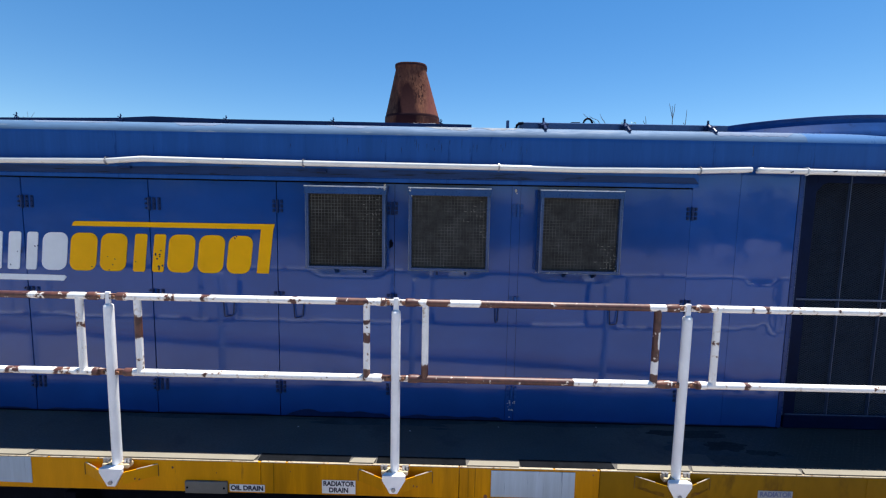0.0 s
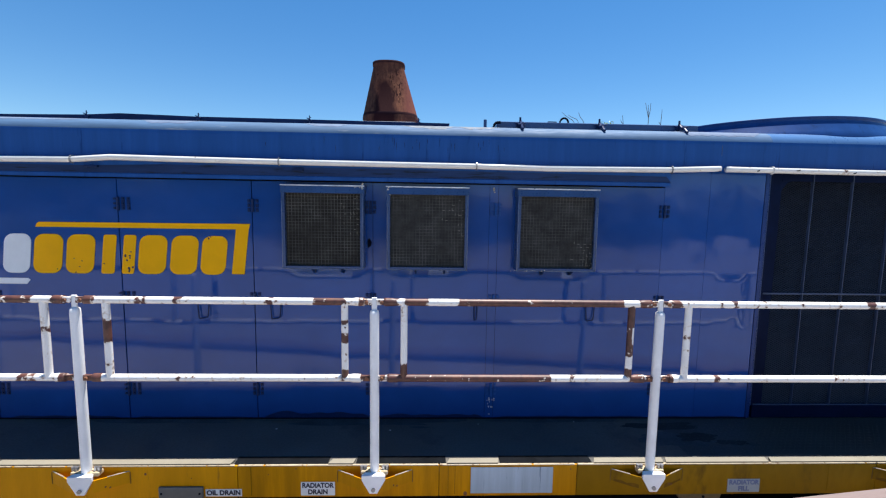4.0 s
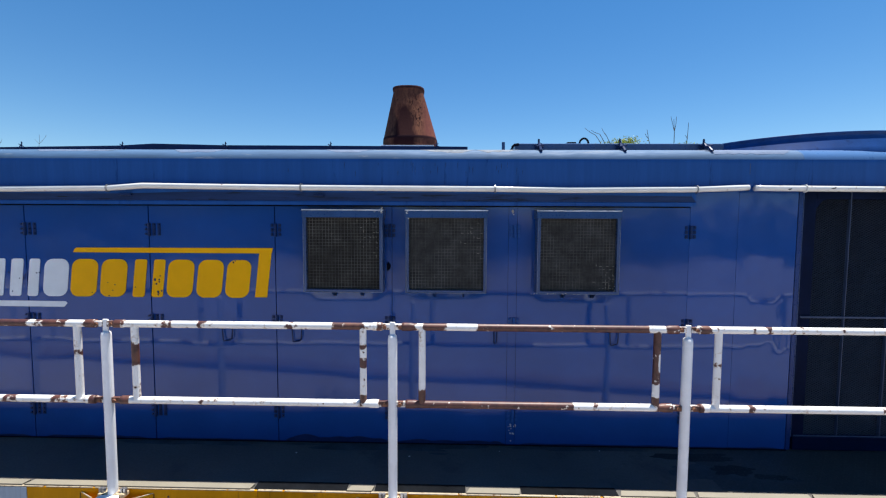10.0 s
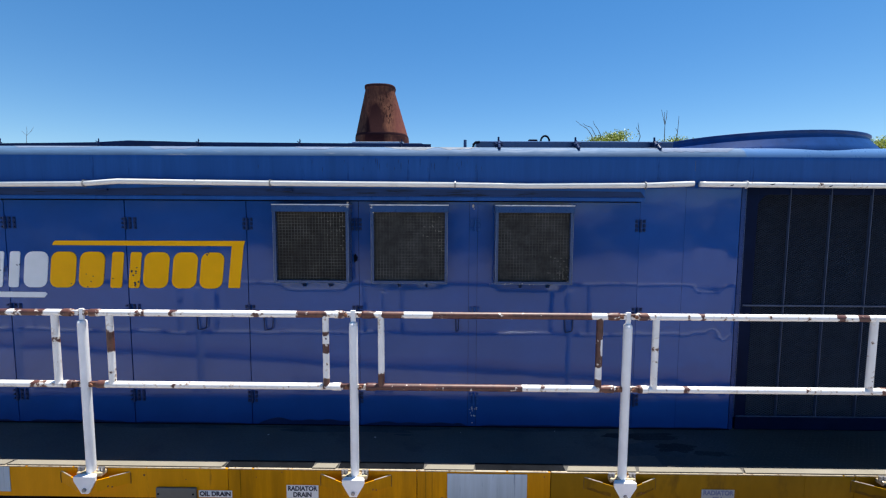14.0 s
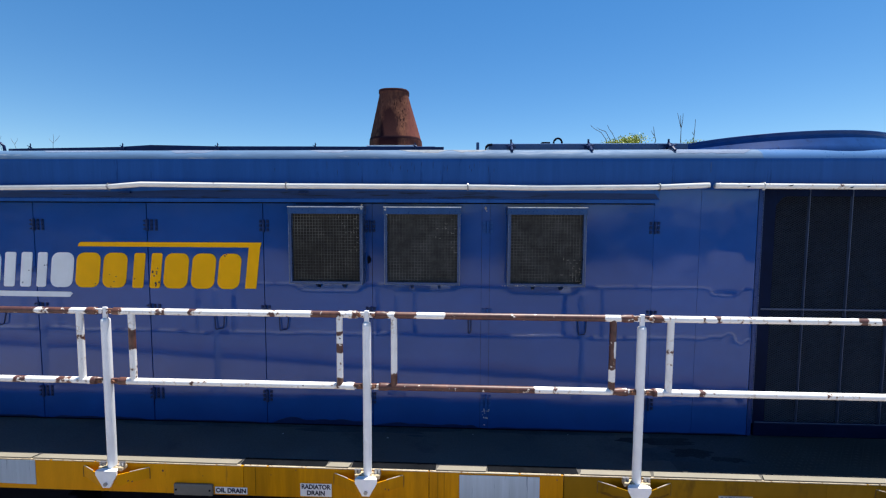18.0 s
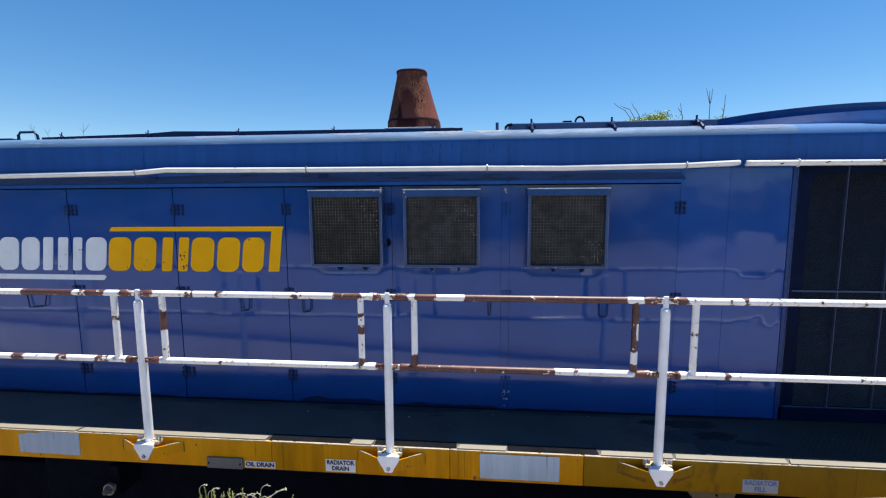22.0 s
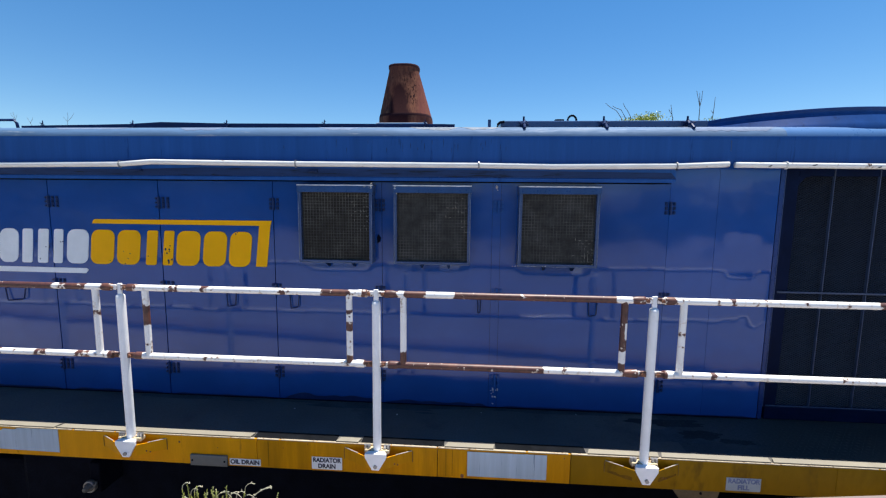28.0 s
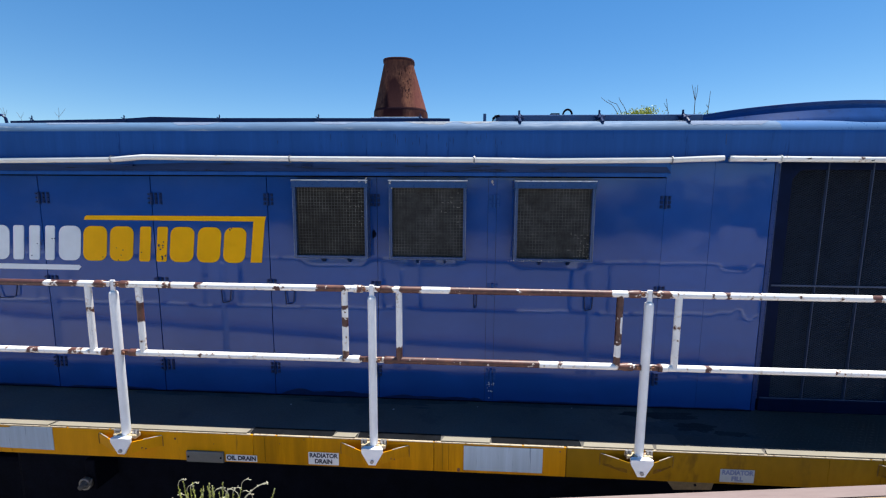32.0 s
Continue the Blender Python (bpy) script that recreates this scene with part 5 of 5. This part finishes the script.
# ---- weeds beside the platform ----
def weed(cx, cy, height, stems, spread, seed):
    rnd = random.Random(seed)
    t = thing("weed", "tall pale green flowering weed between track and platform", "weed", (cx, cy, 0), "tall weeds")
    leaf, bud = [], []
    for i in range(stems):
        d = max(-1.0, min(1.0, rnd.gauss(0, 0.42))) * spread
        h = height * (rnd.triangular(0.87, 1.0, 0.95) - 0.03 * abs(d) / spread)
        curled = i % 3 == 0
        pts = [Vector((0.15 * d + 0.85 * d * (k / 8) ** 1.7, rnd.uniform(-0.03, 0.03), h * k / 8)) + Vector((rnd.uniform(-1, 1), rnd.uniform(-1, 1), 0)) * 0.006 for k in range(9)]
        if curled:
            w = rnd.choice((-1, 1, 1)) * rnd.uniform(0.6, 1.0)
            end = pts[-1]
            tail = [end + Vector((0.006 * w, 0, 0.018)), end + Vector((0.022 * w, 0, 0.032)), end + Vector((0.045 * w, 0, 0.040)), end + Vector((0.064 * w, 0, 0.036))]
            part("stem", tube(B(), [end] + tail, [0.0019, 0.0017, 0.0016, 0.0018, 0.0018], 5), BUD, t)
            for q in tail[2:]:
                for k in range(5):
                    bud.append((q + Vector((rnd.uniform(-1, 1), rnd.uniform(-1, 1), rnd.uniform(-1, 1))) * 0.003, rnd.uniform(0, 6.28), rnd.uniform(-0.8, 0.8), 0.006))
        else:
            for k in range(10):
                bud.append((pts[-1].lerp(pts[-2], 0.22 * rnd.random()) + Vector((rnd.uniform(-1, 1), rnd.uniform(-1, 1), 0)) * 0.002, rnd.uniform(0, 6.28), rnd.uniform(0.3, 1.4), 0.005))
        part("stem", tube(B(), pts, [0.0036 * (1 - 0.45 * k / 8) for k in range(9)], 5), WEED, t)
        for k in range(110):
            s = rnd.uniform(0.70, 0.995)
            j = min(int(s * 8), 7)
            p = pts[j].lerp(pts[j + 1], s * 8 - j)
            leaf.append((p, rnd.uniform(0, 6.28), rnd.uniform(0.3, 1.2), rnd.uniform(0.006, 0.012)))

    def blades(rows, name, material, width):
        vs, fs = [], []
        for p, a, tilt, size in rows:
            o = Vector((math.cos(a) * math.cos(tilt), math.sin(a) * math.cos(tilt), math.sin(tilt)))
            sd = Vector((-math.sin(a), math.cos(a), 0.3)).normalized()
            b = len(vs)
            vs += [p, p + o * size * 0.5 + sd * size * width, p + o * size, p + o * size * 0.5 - sd * size * width]
            fs.append((b, b + 1, b + 2, b + 3))
        me = bpy.data.meshes.new(name)
        me.from_pydata(vs, [], fs)
        me.materials.append(material)
        ob = new(name, me)
        ob.parent = t
        tagged(ob, kind="stuff")
    # one long stem leaning out over the track side
    lean = [Vector(p) for p in ((0.02, 0, 0.0), (0.06, 0, 0.7), (0.12, 0, 1.3), (0.192, 0, 1.519), (0.23, 0, 1.565), (0.264, 0, 1.592), (0.300, 0, 1.610), (0.318, 0, 1.613))]
    part("stem", tube(B(), lean, [0.004, 0.0036, 0.003, 0.0026, 0.0026, 0.0028, 0.0034, 0.0022], 5), BUD, t)
    for q in lean[4:]:
        for k in range(9):
            bud.append((q + Vector((rnd.uniform(-1, 1), rnd.uniform(-1, 1), rnd.uniform(-1, 1))) * 0.004, rnd.uniform(0, 6.28), rnd.uniform(-0.8, 0.8), 0.007))
    blades(leaf, "leaves", WEED, 0.28)
    blades(bud, "buds", BUD, 0.5)


weed(-0.80, -0.42, 1.645, 46, 0.36, 3)


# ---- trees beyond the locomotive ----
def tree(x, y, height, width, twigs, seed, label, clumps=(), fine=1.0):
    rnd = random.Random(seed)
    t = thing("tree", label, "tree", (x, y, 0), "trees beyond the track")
    wood = B()
    tube(wood, [(0, 0, -0.1), (0.1, 0.04, 1.2), (0.2, 0.1, height * 0.35), (0.0, 0.1, height * 0.5)], [0.30, 0.24, 0.22, 0.17], 8)
    ends = []
    for i in range(11):
        a = 2 * math.pi * i / 11 + rnd.uniform(-0.3, 0.3)
        z0 = height * rnd.uniform(0.3, 0.5)
        e = Vector((math.cos(a) * width * rnd.uniform(0.3, 0.5), math.sin(a) * width * rnd.uniform(0.3, 0.5), height * rnd.uniform(0.62, 0.9)))
        m = Vector((e.x * 0.45, e.y * 0.45, z0 + (e.z - z0) * 0.6))
        tube(wood, [(0, 0.1, z0), m, e], [0.13, 0.075, 0.028], 6)
        ends += [m.lerp(e, 0.6), e]
    for twig in twigs:
        (ax, az), (bx, bz), *tines = twig
        tube(wood, [(0, 0.1, height * 0.5), ((ax - x) * 0.8, 0, height * 0.82), (ax - x, 0, az), (bx - x, 0, bz)], [0.09 * fine, 0.055 * fine, 0.028 * fine, 0.022 * fine], 5)
        for ex, ez in tines:
            m = Vector(((bx * 0.4 + ex * 0.6) - x + rnd.uniform(-0.035, 0.035), 0, bz * 0.5 + ez * 0.5))
            tube(wood, [(bx - x, 0, bz), m, (ex - x, 0, ez)], [0.022 * fine, 0.019 * fine, 0.013 * fine], 5)
    part("trunk", wood, BARK, t, "bare grey limbs and trunk")
    vs, fs = [], []
    for cx, cz in clumps:
        ends += [Vector((cx, 0, cz))] * 3
    for e in ends:
        for k in range(340):
            p = e + Vector((rnd.gauss(0, 0.35), rnd.gauss(0, 0.55), rnd.gauss(0, 0.20)))
            if p.z > height:
                continue
            a, b = Vector((rnd.gauss(0, 1), rnd.gauss(0, 1), rnd.gauss(0, 1))).normalized() * 0.078, Vector((rnd.gauss(0, 1), rnd.gauss(0, 1), rnd.gauss(0, 1))).normalized() * 0.041
            n = len(vs)
            vs += [p - a, p + b, p + a, p - b]
            fs.append((n, n + 1, n + 2, n + 3))
    me = bpy.data.meshes.new("crown")
    me.from_pydata(vs, [], fs)
    me.materials.append(LEAF)
    ob = new("crown", me)
    ob.parent = t
    tagged(ob, "thin yellow-green foliage")


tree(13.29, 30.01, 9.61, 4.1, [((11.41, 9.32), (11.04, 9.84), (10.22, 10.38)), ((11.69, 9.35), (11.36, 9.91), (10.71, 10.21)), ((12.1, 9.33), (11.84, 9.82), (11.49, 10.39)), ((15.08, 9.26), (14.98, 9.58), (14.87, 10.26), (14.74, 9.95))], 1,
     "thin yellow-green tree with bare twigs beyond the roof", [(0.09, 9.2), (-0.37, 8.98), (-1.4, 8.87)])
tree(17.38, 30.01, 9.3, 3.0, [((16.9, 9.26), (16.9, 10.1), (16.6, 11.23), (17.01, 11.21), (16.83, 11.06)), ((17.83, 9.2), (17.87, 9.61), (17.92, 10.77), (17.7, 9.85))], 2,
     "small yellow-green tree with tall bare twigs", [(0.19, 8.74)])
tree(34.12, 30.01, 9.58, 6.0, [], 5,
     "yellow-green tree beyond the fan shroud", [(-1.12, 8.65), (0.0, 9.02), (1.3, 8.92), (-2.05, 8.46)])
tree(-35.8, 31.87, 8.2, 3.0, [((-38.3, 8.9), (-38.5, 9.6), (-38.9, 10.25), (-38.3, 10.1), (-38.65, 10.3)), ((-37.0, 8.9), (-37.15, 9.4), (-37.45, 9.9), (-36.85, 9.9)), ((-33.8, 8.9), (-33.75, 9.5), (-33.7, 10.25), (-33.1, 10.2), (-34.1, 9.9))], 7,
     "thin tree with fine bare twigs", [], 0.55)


# unseen woods behind the platform, added to darken the doors' reflections
rnd = random.Random(11)
vs, fs = [], []
for k in range(1450):
    cx, cy = rnd.uniform(-48, 48), rnd.uniform(-21, -16)
    # Heights vary along x to set how dark the reflections are.
    cz = (rnd.uniform(2.6, 7.2) if k % 5 < 3 else rnd.uniform(0.4, 4.4)) * (0.92 + 0.25 * noise.noise(Vector((cx * 0.25, 3, 0)))) * (0.50 - 0.12 * math.exp(-((cx - 5.0) / 4.0) ** 2) + 0.50 / (1 + math.exp((cx + 6.0) / 2.0)))
    if k < 260:
        cy = rnd.uniform(-16, -9.5)
        cz = PZ + 0.25 + 0.55 * rnd.random() * (-cy - 8.5) / 7
    for q in range(45 if k >= 260 else 14):
        p = Vector((cx + rnd.gauss(0, 0.7), cy + rnd.gauss(0, 0.6), max(0.1, cz + rnd.gauss(0, 0.5))))
        a, b = (Vector((rnd.gauss(0, 1), rnd.gauss(0, 1), rnd.gauss(0, 1))).normalized() * f for f in (0.26, 0.15))
        n = len(vs)
        vs += [p - a, p + b, p + a, p - b]
        fs.append((n, n + 1, n + 2, n + 3))
me = bpy.data.meshes.new("woods")
me.from_pydata(vs, [], fs)
me.materials.append(WOODS)
tagged(new("woods", me), "unseen dark green scrub and trees, added for the doors' reflections", "woods", kind="stuff")


# ---- butterfly ----
def butterfly():
    t = thing("butterfly", "orange butterfly with white-banded black wing tips in flight", "butterfly")
    bm = B()
    tube(bm, [(-0.014, 0, 0), (-0.006, 0, 0.0005), (0.004, 0, 0.001), (0.010, 0, 0.0015), (0.013, 0, 0.001)], [0.0008, 0.002, 0.0026, 0.002, 0.0012], 8)
    part("body", bm, WING_EDGE, t, "dark slender body", smooth=True)
    wings = []
    for side in (1, -1):
        K = 0.95
        out = [(-0.002, 0.0), (0.010, 0.004), (0.019, 0.022), (0.020, 0.036), (0.012, 0.038), (0.002, 0.030), (-0.004, 0.020), (-0.016, 0.022), (-0.022, 0.012), (-0.015, 0.003)]
        w = part("wing", prism(B(), [(K * x, K * side * y) for x, y in out], "z", -0.0002, 0.0002), WING, t, "orange wing")
        tip = [(0.0125, 0.017), (0.0192, 0.0215), (0.0205, 0.0365), (0.0115, 0.0385), (0.0040, 0.0315)]
        part("wing_tip", prism(B(), [(K * x, K * side * y) for x, y in tip], "z", -0.0005, 0.0005), WING_EDGE, w, "black wing tip")
        band = [(0.0135, 0.0205), (0.0180, 0.0235), (0.0150, 0.0345), (0.0085, 0.0335), (0.0070, 0.0300)]
        part("wing_band", prism(B(), [(K * x, K * side * y) for x, y in band], "z", -0.0007, 0.0007), WING_TIP, w, "white wing band")
        wings.append((side, w))
    return t, wings


flyer, flyer_wings = butterfly()


def motions():
    def facing(p, head, up):
        x = Vector(head).normalized()
        y = Vector(up).cross(x).normalized()
        z = x.cross(y)
        return Matrix(((x.x, y.x, z.x, p[0]), (x.y, y.y, z.y, p[1]), (x.z, y.z, z.z, p[2]), (0, 0, 0, 1)))

    left = (-0.9, 0.15, 0.25)
    turning, banked = ((-0.699, 0.196, 0.688), (0.211, -0.863, 0.46)), ((-0.521, -0.247, 0.817), (-0.387, -0.785, -0.484))
    rows = [(0.0, (8.0, -2.6, 1.647), left, (0.1, 0, 1), 20), (0.5, (3.0, -2.0, 2.5), left, (0.1, 0, 1), -30), (0.7, (2.1, -1.8, 2.75), *turning, 35),
            (0.9, (1.30, -1.64, 2.86), *banked, -10), (1.0, (0.997, -1.602, 2.855), *banked, -31), (1.05, None, *turning, 22), (1.1, (0.753, -1.685, 2.918), left, (0.5, 0.1, 0.85), 75), (1.15, None, left, (0.45, 0, 0.9), 0),
            (1.2, (0.358, -1.686, 2.862), left, (0.35, 0.15, 0.92), -68), (1.3, (0.160, -1.686, 2.844), left, (0.35, 0.1, 0.92), -68), (1.35, None, left, (0.1, 0, 1), 5),
            (1.4, (-0.196, -1.687, 2.921), left, (-0.3, -0.2, 0.9), 74), (1.45, None, (-0.75, 0.15, 0.6), (0.3, 0, 0.9), 0), (1.5, (-0.319, -1.688, 2.933), (-0.6, 0.1, 0.75), (0.75, 0.1, 0.62), -74), (1.6, (-0.75, -1.7, 2.95), left, (0.2, 0, 1), -10),
            (2.2, (-4.0, -2.6, 2.4), left, (0, 0, 1), 40), (3.2, (-9.0, -3.5, 1.647), left, (0, 0, 1), 20), (32.0, (-9.0, -3.5, 1.647), left, (0, 0, 1), 20)]
    rows = [(t, p or [(a + b) / 2 for a, b in zip(rows[k - 1][1], rows[k + 1][1])], h, u, w) for k, (t, p, h, u, w) in enumerate(rows)]
    walk(flyer, [(t, facing(p, h, u)) for t, p, h, u, w in rows])
    for side, wing in flyer_wings:
        walk(wing, [(t, pose(0, 0, 0, w * side, 0, 0)) for t, p, h, u, w in rows])


motions()
